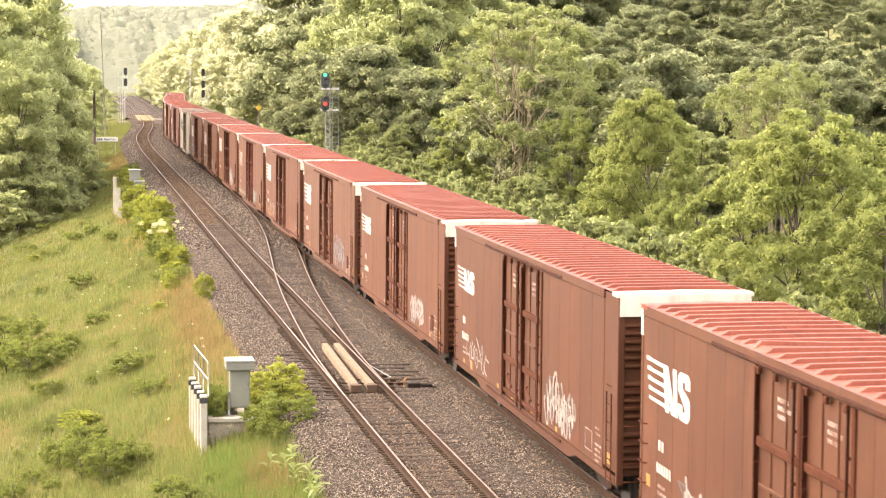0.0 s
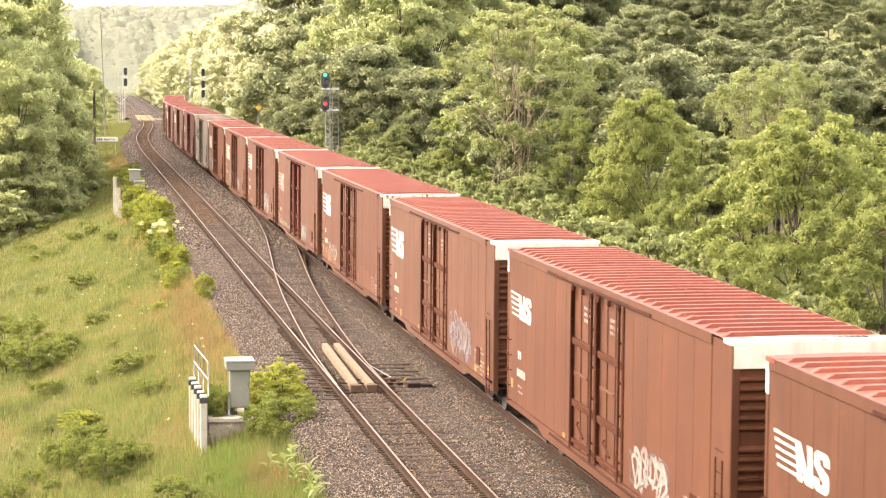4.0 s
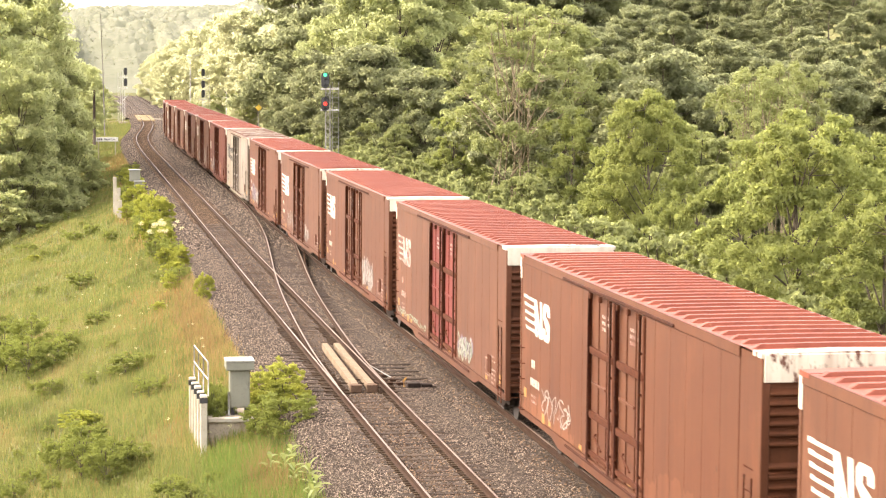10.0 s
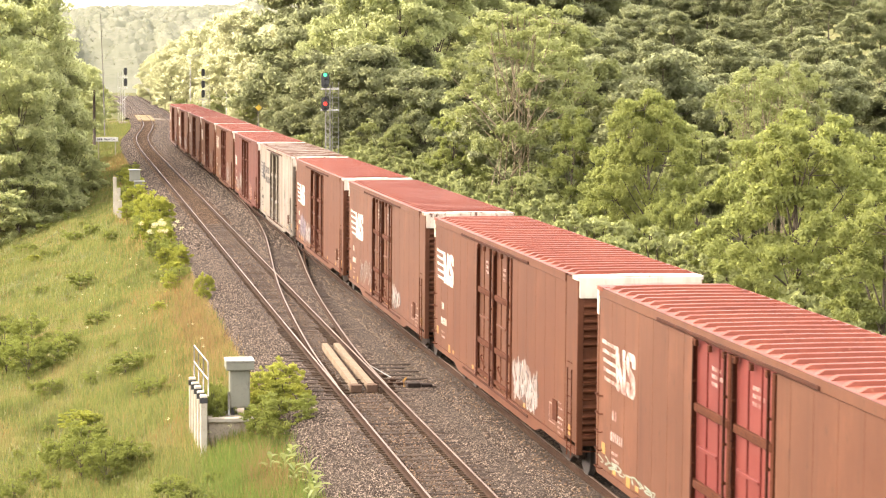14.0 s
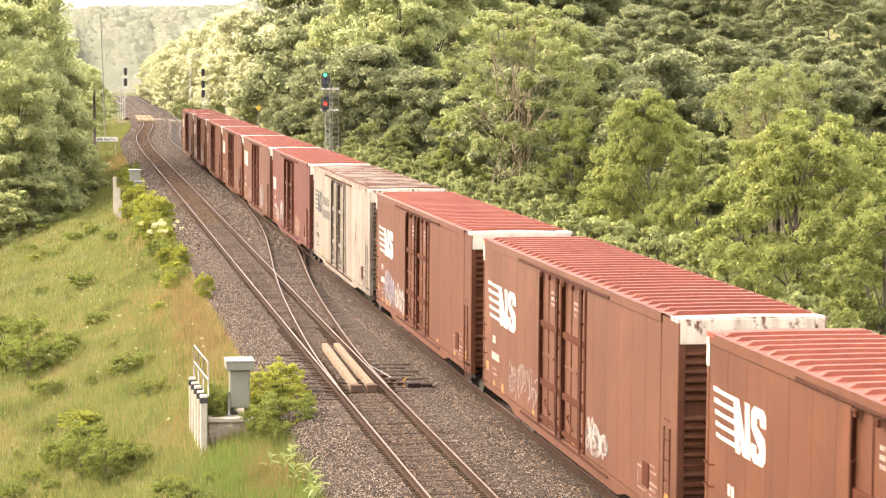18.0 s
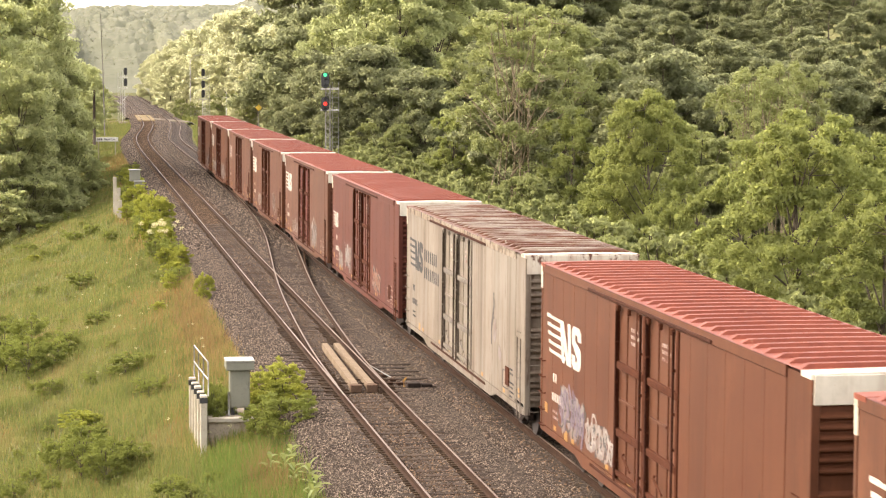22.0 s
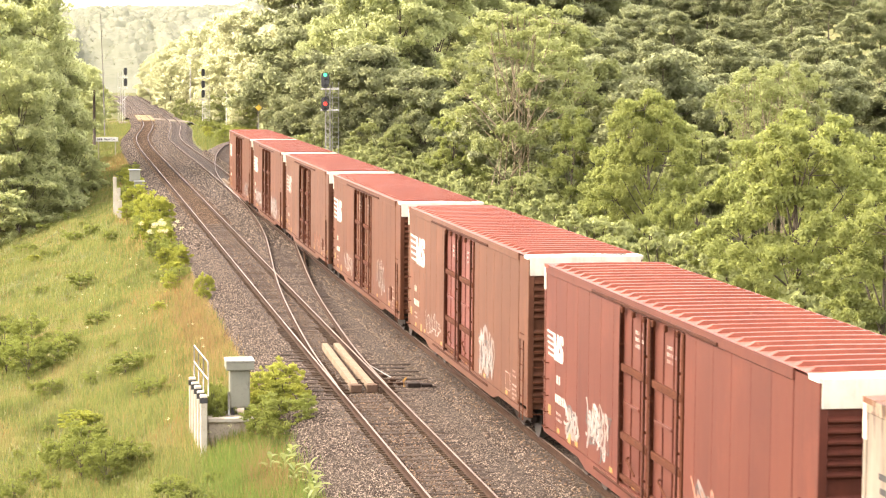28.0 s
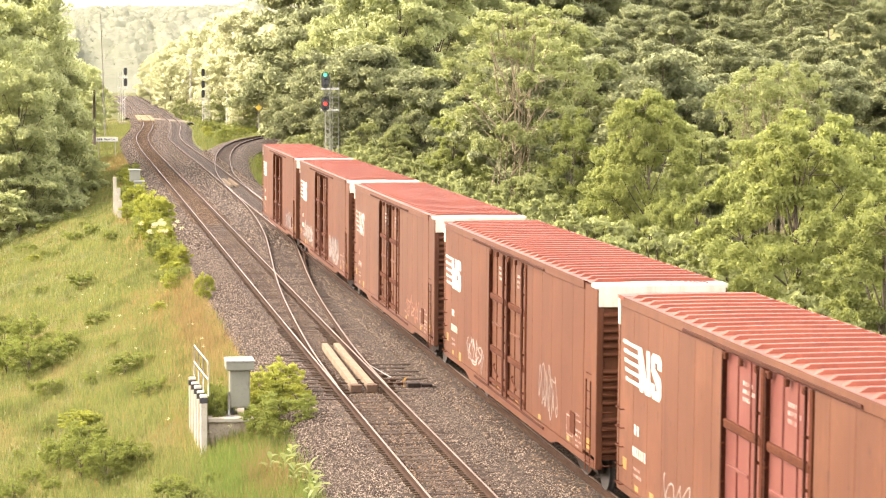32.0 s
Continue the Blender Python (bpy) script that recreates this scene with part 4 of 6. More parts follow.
g = np.random.default_rng(21)
rare = lambda x, y: np.sin(x * 91.7 + y * 57.3)
on_tie_end = lambda y: np.abs((y - 24.0) / 0.535 - np.round((y - 24.0) / 0.535)) < 0.24
on_tie = lambda x, y: (dist_a(x, y) < 1.3) & (np.abs((y - 24.0) / 0.535 - np.round((y - 24.0) / 0.535)) < 0.22)
stones("ballast_stones", g, 300000, 30, 112, lambda x, y: (dist_a(x, y) > 1.15) & ((dist_a(x, y) > 1.36) | ~on_tie_end(y)) & (x < LINE_B(y) - 1.35 + 0.25 * np.sin(y * 0.7) * np.sin(y * 3.1)), M_STONE, 0.016, 0.036, "loose grey crushed stone beside the rails")
stones("ballast_stones", g, 95000, 112, 420, lambda x, y: (dist_a(x, y) > 1.15) & (x < LINE_B(y) - 0.4), M_STONE, 0.032, 0.075, "loose grey crushed stone beside the rails")
stones("ballast_stones", g, 90000, 26, 130, lambda x, y: (dist_a(x, y) <= 1.15) & (~on_tie(x, y) | ((dist_a(x, y) < 0.6) & (rare(x, y) > -0.35))) & (np.abs(dist_a(x, y) - 0.754) > 0.09), M_STONE_BROWN, 0.016, 0.04, "rust-stained crushed stone between the rails")

branch_x = lambda y: np.interp(y, PATH_C[:, 1], PATH_C[:, 0])
stones("ballast_stones", g, 60000, 165, 330, lambda x, y: (np.abs(np.abs(x - branch_x(y)) - 0.754) > 0.12) & (x > LINE_B(y) + 1.2), M_STONE, 0.04, 0.085, "loose crushed stone along the branch track", (-2.6, 2.6), branch_x)
stones("ballast_stones", g, 60000, 130, 420, lambda x, y: np.abs(dist_a(x, y) - 0.754) > 0.12, M_STONE_BROWN, 0.03, 0.06, "rust-stained crushed stone between the far rails", (-1.2, 1.2))
stones("ballast_stones", g, 60000, 30, 130, lambda x, y: (LINE_B(y) - x > 0.9) & (LINE_B(y) - x < 1.9), M_STONE_BROWN, 0.018, 0.046, "brown crushed stone beside the train's track")

# ---------- plants ----------
LEAF_A = leaf("sunny_green_leaves", (0.190, 0.214, 0.074), (0.240, 0.264, 0.100), 0.66, (1.22, 1.18, 0.8))
LEAF_B = leaf("mid_green_leaves", (0.210, 0.232, 0.104), (0.255, 0.279, 0.130), 0.68, (1.25, 1.2, 0.88))
# tall trees: the greyed, lifted green includes some painted haze
LEAF_T = leaf("grey_green_leaves", (0.275, 0.298, 0.160), (0.310, 0.335, 0.185), 0.78, (1.35, 1.32, 0.95))
LEAF_S = leaf("fresh_green_leaves", (0.150, 0.176, 0.052), (0.195, 0.222, 0.073), 0.6)
LEAF_C = leaf("deep_green_leaves", (0.175, 0.190, 0.112), (0.205, 0.222, 0.134), 0.78, (1.4, 1.35, 1.0))
# lower wood: green lightened and greyed to imitate haze in front of it
LEAF_L = leaf("hazed_green_leaves", (0.345, 0.368, 0.205), (0.385, 0.408, 0.235), 0.78, (1.35, 1.32, 0.95))
# far bank: distance haze is put into this leaf colour, hence so pale
LEAF_H = leaf("haze_paled_leaves", (0.415, 0.42, 0.285), (0.445, 0.45, 0.31), 0.8, (1.25, 1.22, 0.95))
LEAF_Y = leaf("yellow_green_leaves", (0.20, 0.22, 0.050), (0.295, 0.312, 0.08), 0.58)
LEAF_W = leaf("white_blossom", (0.42, 0.40, 0.25), (0.6, 0.56, 0.4), 0.4)
LEAF_G = leaf("silvery_broad_leaves", (0.16, 0.20, 0.08), (0.27, 0.30, 0.14), 0.4)
M_BARK = surface("grey_brown_bark", (0.085, 0.068, 0.05), (0.14, 0.115, 0.085), 3, 0.95, grain_scale=12, bump_s=0.5)

M_BARK_PALE = surface("pale_smooth_bark", (0.21, 0.165, 0.105), (0.27, 0.22, 0.145), 3, 0.9, grain_scale=12, bump_s=0.3)


def leaf_cloud(rng, blobs, n, size, flat=0.35, fill=0.15, jit=0.55):
    """Leaf blades scattered in the outer part of many small clumps."""
    vol = np.array([b[3] ** 2 for b in blobs])
    pick = rng.choice(len(blobs), n, p=vol / vol.sum())
    B = np.array(blobs)[pick]
    d = rng.normal(size=(n, 3))
    d /= np.linalg.norm(d, axis=1)[:, None]
    r = B[:, 3] * rng.uniform(fill, 1.0, n) ** 0.5 * rng.uniform(0.8, 1.25, n)
    c = B[:, :3] + d * r[:, None] * np.array([1, 1, 0.75])
    nrm = d * 0.8 + rng.normal(size=(n, 3)) * jit + np.array([0, 0, flat])
    nrm /= np.linalg.norm(nrm, axis=1)[:, None]
    t = np.cross(nrm, rng.normal(size=(n, 3)))
    t /= np.linalg.norm(t, axis=1)[:, None]
    b = np.cross(nrm, t)
    s = size * rng.uniform(0.6, 1.35, n)[:, None]
    v = np.stack([c - t * s, c + b * s * 0.5 + nrm * s * 0.12, c + t * s, c - b * s * 0.5 + nrm * s * 0.12], 1).reshape(-1, 3)
    return v, np.arange(4 * n).reshape(-1, 4)


def tree(rng, height, spread, n, size, mat, name="tree", stems=1, low=0.25, clumps=46, trunk_r=0.16, sub=6, fan=0.16, bark=None, lobes=11, hang=0.25, puff=1.0, rise=0.8, flat=0.35, jit=0.55):
    """Trunk, limbs and a lobed crown: each limb ends in a lobe, each lobe in many small leafy sprays."""
    t = blank(name)
    bm = bmesh.new()
    blobs = []
    k_ = stems**0.5
    heads = []
    for s in range(stems):
        lean = rng.normal(size=2) * (0.04 if stems == 1 else fan) * height
        foot = rng.normal(size=2) * 0.075 * height if bark else np.zeros(2)      # a clump of separate stems
        lean = lean + foot
        tube(bm, [(foot[0], foot[1], -0.4), (foot[0] * 0.85 + lean[0] * 0.15, foot[1] * 0.85 + lean[1] * 0.15, height * 0.25), (lean[0] * 0.5, lean[1] * 0.5, height * 0.55), (lean[0], lean[1], height * 0.93)],
             [trunk_r / k_, trunk_r * 0.8 / k_, trunk_r * 0.5 / k_, 0.02], 7)
        heads.append(lean)
    total = max(lobes, stems)
    for k in range(total):
        lean = heads[k % stems]
        hz = low + (0.93 - low) * ((k + rng.uniform(0.2, 0.8)) / total) ** 0.85
        prof = math.sin(min(1, (hz - low) / (1 - low) * 0.78 + 0.24) * math.pi) ** 0.65
        ang = k * 2.4 + rng.uniform(-0.5, 0.5)
        out = spread * prof * rng.uniform(0.45, 0.8)
        base = Vector((lean[0] * hz, lean[1] * hz, height * hz * 0.72))
        hub = Vector((lean[0] * hz + out * math.cos(ang), lean[1] * hz + out * math.sin(ang), height * hz))
        tube(bm, [base, base.lerp(hub, 0.5) + Vector((0, 0, -0.1)), hub], [0.05 * height / 12, 0.03 * height / 12, 0.012], 5, cap=False)
        size_l = spread * rng.uniform(0.30, 0.46)
        for j in range(max(3, clumps // total)):
            d = rng.normal(size=3)
            d /= np.linalg.norm(d)
            d[2] = abs(d[2]) * 0.95 - 0.3 * puff * rng.uniform()
            q = size_l * rng.uniform(0.35, 1.05) ** 0.6
            tip = hub + Vector((d[0] * q, d[1] * q, d[2] * q * rise))
            if j % 2 == 0:
                tube(bm, [hub, hub.lerp(tip, 0.5) + Vector((0, 0, 0.04)), tip], [0.018 * height / 12, 0.011 * height / 12, 0.004], 4, cap=False)
            away = Vector((d[0], d[1], 0))
            for i in range(sub):                    # a spray reaches outwards and droops at its end
                f = i / max(1, sub - 1)
                o = rng.normal(size=3) * spread * 0.035
                c = tip + away * spread * 0.16 * (f - 0.35) + Vector((o[0], o[1], o[2] * 0.5 - hang * spread * 0.16 * f * f))
                blobs.append((c.x, c.y, c.z, spread * rng.uniform(0.035, 0.085) * puff))
    part("trunk", bm, bark or M_BARK, t)
    v, f = leaf_cloud(rng, blobs, n, size, flat, jit=jit)
    mesh_from("crown", v, f, mat, t)
    return t


PROTO, USED = {}, set()


def plant(proto, x, y, scale, turn, label, group="", sz=None, category="tree", sink=0.0):
    m = Matrix.Translation((x, y, float(land(x, y)) - sink)) @ Matrix.Rotation(turn, 4, "Z") @ Matrix.Diagonal((scale, scale, sz or scale, 1))
    src = PROTO[proto]
    if proto not in USED:
        USED.add(proto)
        ob = src
        ob.matrix_basis = m
    else:
        keep = src.scale.copy()
        src.scale = (1, 1, 1)
        ob = copy_thing(src, m)
        src.scale = keep
    return tagged(ob, label, category, group)


g = np.random.default_rng(5)
PROTO["sunny"] = tree(g, 10, 3.5, 56000, 0.076, LEAF_A, clumps=300, low=0.10, lobes=22)
PROTO["sunny2"] = tree(g, 10, 3.1, 50000, 0.076, LEAF_A, clumps=260, low=0.08, lobes=19)
PROTO["mid"] = tree(g, 10, 3.3, 36000, 0.095, LEAF_B, clumps=230, low=0.06, lobes=18)
PROTO["mid2"] = tree(g, 10, 2.9, 34000, 0.095, LEAF_B, clumps=210, low=0.06, lobes=16)
PROTO["slender"] = tree(g, 13, 3.7, 26000, 0.085, LEAF_B, stems=13, clumps=190, low=0.36, trunk_r=0.13, fan=0.055, bark=M_BARK_PALE, lobes=26)
PROTO["dark"] = tree(g, 14, 4.6, 32000, 0.15, LEAF_C, puff=1.7, hang=0.05, clumps=210, low=0.08, lobes=18)
PROTO["dark2"] = tree(g, 14, 4.2, 32000, 0.15, LEAF_C, puff=1.7, hang=0.05, clumps=190, low=0.08, lobes=15)
PROTO["tall"] = tree(g, 19, 5.7, 56000, 0.15, LEAF_T, puff=1.6, hang=0.05, clumps=280, low=0.06, trunk_r=0.3, lobes=26)
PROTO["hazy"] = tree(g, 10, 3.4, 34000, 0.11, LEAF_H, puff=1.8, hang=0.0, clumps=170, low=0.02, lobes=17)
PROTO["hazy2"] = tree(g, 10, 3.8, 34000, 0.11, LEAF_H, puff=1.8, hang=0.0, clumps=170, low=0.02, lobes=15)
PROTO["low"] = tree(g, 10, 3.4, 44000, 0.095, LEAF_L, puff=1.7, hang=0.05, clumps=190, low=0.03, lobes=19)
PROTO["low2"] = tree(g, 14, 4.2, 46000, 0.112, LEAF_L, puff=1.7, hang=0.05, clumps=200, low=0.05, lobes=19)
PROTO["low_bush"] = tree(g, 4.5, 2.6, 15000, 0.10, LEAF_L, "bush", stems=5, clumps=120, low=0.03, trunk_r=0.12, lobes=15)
PROTO["shrub"] = tree(g, 2.2, 1.2, 9500, 0.055, LEAF_Y, "shrub", puff=1.7, hang=0.0, rise=1.5, flat=0.1, jit=1.0, stems=6, clumps=110, low=0.12, trunk_r=0.05, lobes=16)
PROTO["green_shrub"] = tree(g, 2.2, 1.3, 9000, 0.05, LEAF_S, "shrub", puff=1.7, hang=0.0, rise=1.5, flat=0.1, jit=1.0, stems=6, clumps=110, low=0.12, trunk_r=0.05, lobes=16)
PROTO["bush"] = tree(g, 4.5, 2.5, 13000, 0.10, LEAF_B, "bush", stems=5, clumps=120, low=0.05, trunk_r=0.12, lobes=15)


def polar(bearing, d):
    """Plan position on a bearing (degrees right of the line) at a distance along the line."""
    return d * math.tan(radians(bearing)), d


NATURAL = {"sunny": 10.3, "sunny2": 10.3, "mid": 10.3, "mid2": 10.3, "slender": 13.3, "dark": 14.4, "dark2": 14.4, "tall": 19.3, "bush": 4.7,
           "hazy": 10.3, "hazy2": 10.3, "low": 10.3, "low2": 14.4, "low_bush": 4.7}


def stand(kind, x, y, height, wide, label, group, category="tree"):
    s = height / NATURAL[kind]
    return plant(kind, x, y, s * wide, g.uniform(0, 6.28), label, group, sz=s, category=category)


# kind, x, y, height, relative width
SUNNY_TREES = [
    ("sunny", 21.2, 58, 9.7, 0.95), ("sunny2", 20.4, 50, 8, 0.9), ("sunny", 26.7, 66, 9.6, 0.9), ("sunny2", 21.4, 66, 7.7, 0.8), ("sunny", 24.6, 86, 10.8, 0.78),
    ("sunny2", 24, 90, 8.7, 0.75), ("mid", 29.1, 95, 9.3, 0.9), ("sunny2", 22.3, 76, 6.7, 0.7), ("sunny2", 27.2, 112, 9.2, 0.7), ("mid2", 23.2, 104, 6.2, 0.8),
    ("mid", 24, 118, 4.8, 0.8), ("sunny2", 25.8, 100, 5.9, 0.7), ("mid", 30.4, 128, 15.6, 0.78), ("mid2", 32.5, 84, 8.9, 0.9), ("sunny2", 23.5, 128, 8.8, 0.7),
    ("mid", 24.2, 140, 6.3, 0.9), ("mid2", 23.4, 150, 7.2, 0.9), ("mid", 23.4, 165, 7.2, 0.9), ("mid2", 27.1, 165, 9.1, 0.9), ("mid", 24.7, 185, 5.2, 0.9),
    ("mid2", 21.4, 140, 5.1, 0.8), ("slender", 25.2, 116, 15.6, 0.98), ("slender", 35.3, 105, 11.9, 0.85), ("slender", 39.6, 112, 12.3, 0.8)]
TALL_TREES = [
    ("tall", 27.6, 215, 17.1, 1), ("tall", 28.4, 200, 20.1, 1), ("tall", 30.1, 190, 20.4, 1), ("tall", 36, 205, 21.3, 1), ("tall", 41.3, 215, 21.8, 1),
    ("tall", 31.4, 250, 15, 1), ("tall", 35.3, 235, 20.8, 1)]
BRANCH_BUSHES = [
    ("bush", 29.6, 362, 4.2, 1), ("bush", 32.8, 362, 5.4, 1), ("bush", 42.5, 322, 5.2, 1), ("bush", 41.5, 300, 5.3, 1), ("bush", 31.1, 380, 2.7, 1),
    ("bush", 33.6, 262, 4.3, 1), ("bush", 28.6, 210, 3, 1), ("bush", 30.2, 235, 4.2, 1), ("bush", 20.9, 400, 3.9, 1), ("bush", 23.3, 395, 3.5, 1),
    ("bush", 28.5, 400, 5, 1), ("bush", 29.9, 390, 6.2, 1)]
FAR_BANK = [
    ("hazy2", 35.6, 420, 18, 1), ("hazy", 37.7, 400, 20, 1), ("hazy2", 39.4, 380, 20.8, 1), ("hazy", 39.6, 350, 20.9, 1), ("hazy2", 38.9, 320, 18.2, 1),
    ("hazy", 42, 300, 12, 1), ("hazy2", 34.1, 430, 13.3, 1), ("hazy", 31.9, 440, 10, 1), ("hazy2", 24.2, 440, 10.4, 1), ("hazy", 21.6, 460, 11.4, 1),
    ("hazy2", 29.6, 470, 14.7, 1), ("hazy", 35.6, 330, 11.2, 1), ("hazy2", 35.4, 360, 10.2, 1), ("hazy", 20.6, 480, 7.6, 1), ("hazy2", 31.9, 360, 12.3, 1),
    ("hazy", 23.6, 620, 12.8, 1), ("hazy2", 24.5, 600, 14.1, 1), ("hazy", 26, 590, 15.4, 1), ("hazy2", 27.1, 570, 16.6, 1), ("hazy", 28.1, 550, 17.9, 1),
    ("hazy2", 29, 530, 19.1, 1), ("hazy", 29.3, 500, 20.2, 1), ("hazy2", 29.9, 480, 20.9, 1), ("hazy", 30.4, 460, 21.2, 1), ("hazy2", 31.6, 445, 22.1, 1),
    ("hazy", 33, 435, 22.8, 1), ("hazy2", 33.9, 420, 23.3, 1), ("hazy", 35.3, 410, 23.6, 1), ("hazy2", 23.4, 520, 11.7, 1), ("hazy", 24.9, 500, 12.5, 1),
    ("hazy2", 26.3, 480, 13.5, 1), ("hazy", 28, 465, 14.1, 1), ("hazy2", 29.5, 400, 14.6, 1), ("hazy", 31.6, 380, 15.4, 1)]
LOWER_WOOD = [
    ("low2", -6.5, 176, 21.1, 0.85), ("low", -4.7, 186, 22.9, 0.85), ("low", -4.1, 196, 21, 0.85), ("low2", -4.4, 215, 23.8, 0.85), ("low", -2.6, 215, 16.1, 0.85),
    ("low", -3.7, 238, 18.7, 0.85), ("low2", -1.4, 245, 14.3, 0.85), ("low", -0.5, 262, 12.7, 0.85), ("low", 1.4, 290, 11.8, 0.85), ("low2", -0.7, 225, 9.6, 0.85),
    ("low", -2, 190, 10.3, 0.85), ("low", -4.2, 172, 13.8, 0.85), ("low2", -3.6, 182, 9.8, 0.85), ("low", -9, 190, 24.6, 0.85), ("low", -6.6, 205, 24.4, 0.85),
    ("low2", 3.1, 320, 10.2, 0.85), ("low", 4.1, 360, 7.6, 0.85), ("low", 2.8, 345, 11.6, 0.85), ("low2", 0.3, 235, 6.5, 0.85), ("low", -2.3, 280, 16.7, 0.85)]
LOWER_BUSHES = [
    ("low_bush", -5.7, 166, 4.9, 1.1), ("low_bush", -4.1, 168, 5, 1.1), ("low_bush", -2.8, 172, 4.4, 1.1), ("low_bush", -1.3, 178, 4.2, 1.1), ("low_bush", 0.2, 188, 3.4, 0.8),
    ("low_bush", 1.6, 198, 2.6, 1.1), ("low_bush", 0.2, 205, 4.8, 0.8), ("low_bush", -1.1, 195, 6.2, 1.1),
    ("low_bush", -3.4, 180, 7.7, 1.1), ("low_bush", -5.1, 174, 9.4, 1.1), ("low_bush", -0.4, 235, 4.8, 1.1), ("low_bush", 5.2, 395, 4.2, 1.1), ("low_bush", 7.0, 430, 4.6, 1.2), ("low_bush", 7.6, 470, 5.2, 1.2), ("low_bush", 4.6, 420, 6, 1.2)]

g = np.random.default_rng(9)
LABELS = {"sunny": "leafy tree with bright sunlit green foliage", "sunny2": "leafy tree with bright sunlit green foliage", "mid": "leafy green tree in the lineside thicket",
          "mid2": "leafy green tree in the lineside thicket", "slender": "pale many-stemmed tree with sparse dull green leaves"}
for k, x, y, h_, wd in SUNNY_TREES:
    stand(k, x, y, h_, wd, LABELS[k], "sunlit trees beside the line")
for k, x, y, h_, wd in TALL_TREES:
    stand(k, x, y, h_, wd, "tall old tree with dark green foliage", "tall trees at the wood's edge")
for k, x, y, h_, wd in BRANCH_BUSHES:
    stand(k, x, y, h_, wd, "green bush beside the branch track", "bushes beside the branch", "bush")
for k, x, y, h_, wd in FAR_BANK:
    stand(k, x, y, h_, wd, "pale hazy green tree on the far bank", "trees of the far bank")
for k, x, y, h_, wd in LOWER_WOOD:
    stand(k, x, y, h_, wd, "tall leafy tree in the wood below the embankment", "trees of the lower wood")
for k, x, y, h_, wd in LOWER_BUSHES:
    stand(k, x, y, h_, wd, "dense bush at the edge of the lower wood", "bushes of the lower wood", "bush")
for k, x, y, top in (("dark", 60.3, 150, 10.7), ("dark2", 99.2, 250, 18), ("dark", 80.9, 200, 14.3), ("dark2", 69.6, 180, 12.4)):
    stand(k, x, y, max(7.0, top - float(land(x, y))), 0.95, "dark green tree in the hillside wood", "trees of the hillside wood")
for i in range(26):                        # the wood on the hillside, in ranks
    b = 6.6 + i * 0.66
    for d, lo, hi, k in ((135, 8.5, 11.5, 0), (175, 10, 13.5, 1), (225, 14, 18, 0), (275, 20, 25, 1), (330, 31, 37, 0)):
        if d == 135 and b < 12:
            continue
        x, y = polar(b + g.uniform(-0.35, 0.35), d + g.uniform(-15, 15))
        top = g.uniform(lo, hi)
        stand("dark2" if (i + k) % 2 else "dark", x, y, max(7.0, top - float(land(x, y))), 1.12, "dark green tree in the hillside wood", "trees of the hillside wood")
for i in range(30):                        # undergrowth between the sunlit trees
    y = 50 + i * 3.6
    x = float(LINE_B(y)) + g.uniform(9.5, 15)
    stand("bush", x, y, g.uniform(3.6, 6.0), 1.05, "dense green bush in the lineside thicket", "bushes beside the line", "bush")
for i in range(26):                        # bushes along the far side of the track
    y = 44 + i * 5.2
    x = float(LINE_B(y)) + g.uniform(5.5, 8.5)
    stand("bush", x, y, g.uniform(3.8, 5.6), 1.0, "dense green bush by the line", "bushes beside the line", "bush")


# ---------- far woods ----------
# both colours have the haze over the hills mixed in; no haze is modelled
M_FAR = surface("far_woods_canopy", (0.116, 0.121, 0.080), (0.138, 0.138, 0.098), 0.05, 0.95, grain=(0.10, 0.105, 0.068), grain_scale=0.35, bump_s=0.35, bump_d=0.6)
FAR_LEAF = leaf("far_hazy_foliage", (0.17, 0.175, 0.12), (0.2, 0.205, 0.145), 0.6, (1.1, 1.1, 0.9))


def crowns(x, y, cell, seed):
    """Rounded tree crowns: height 0 to 1 over the nearest jittered cell centre."""
    best = np.full(np.shape(x), 9.0)
    top = np.zeros(np.shape(x))
    cx, cy = np.floor(x / cell), np.floor(y / cell)
    for dx in (-1, 0, 1):
        for dy in (-1, 0, 1):
            a, b = cx + dx, cy + dy
            r = lambda k: np.modf(np.abs(np.sin(a * 127.1 + b * 311.7 + seed + k) * 43758.5))[0]
            d = np.hypot(x - (a + 0.2 + 0.6 * r(1)) * cell, y - (b + 0.2 + 0.6 * r(2)) * cell) / cell
            near = d < best
            best, top = np.where(near, d, best), np.where(near, 0.55 + 0.45 * r(3), top)
    return top * np.sqrt(np.clip(1 - (best / 0.95) ** 2, 0, 1))


far_b, far_y = np.meshgrid(np.radians(np.arange(-7, 26, 0.055)), 450 * (1150 / 450.0) ** np.linspace(0, 1, 210))
far_x = far_y * np.tan(far_b)
canopy = 3 + 5.5 * crowns(far_x, far_y, 8.0, 0.0) + 2.6 * crowns(far_x, far_y, 3.1, 5.0) + 1.2 * crowns(far_x, far_y, 1.4, 9.0)
on_way = (far_y < 680) & (far_x > LINE_A(far_y) - 6) & (far_x < LINE_B(far_y) + 8)
canopy = np.where(on_way, -1.5, canopy * np.where((far_x > LINE_A(far_y) - 12) & (far_x < LINE_B(far_y) + 12), smooth01((far_y - 670) / 150), 1))
fv = np.stack([far_x.ravel(), far_y.ravel(), (land(far_x, far_y) + canopy).ravel()], 1)
fh, fw = far_x.shape
fi = np.arange(fh * fw).reshape(fh, fw)
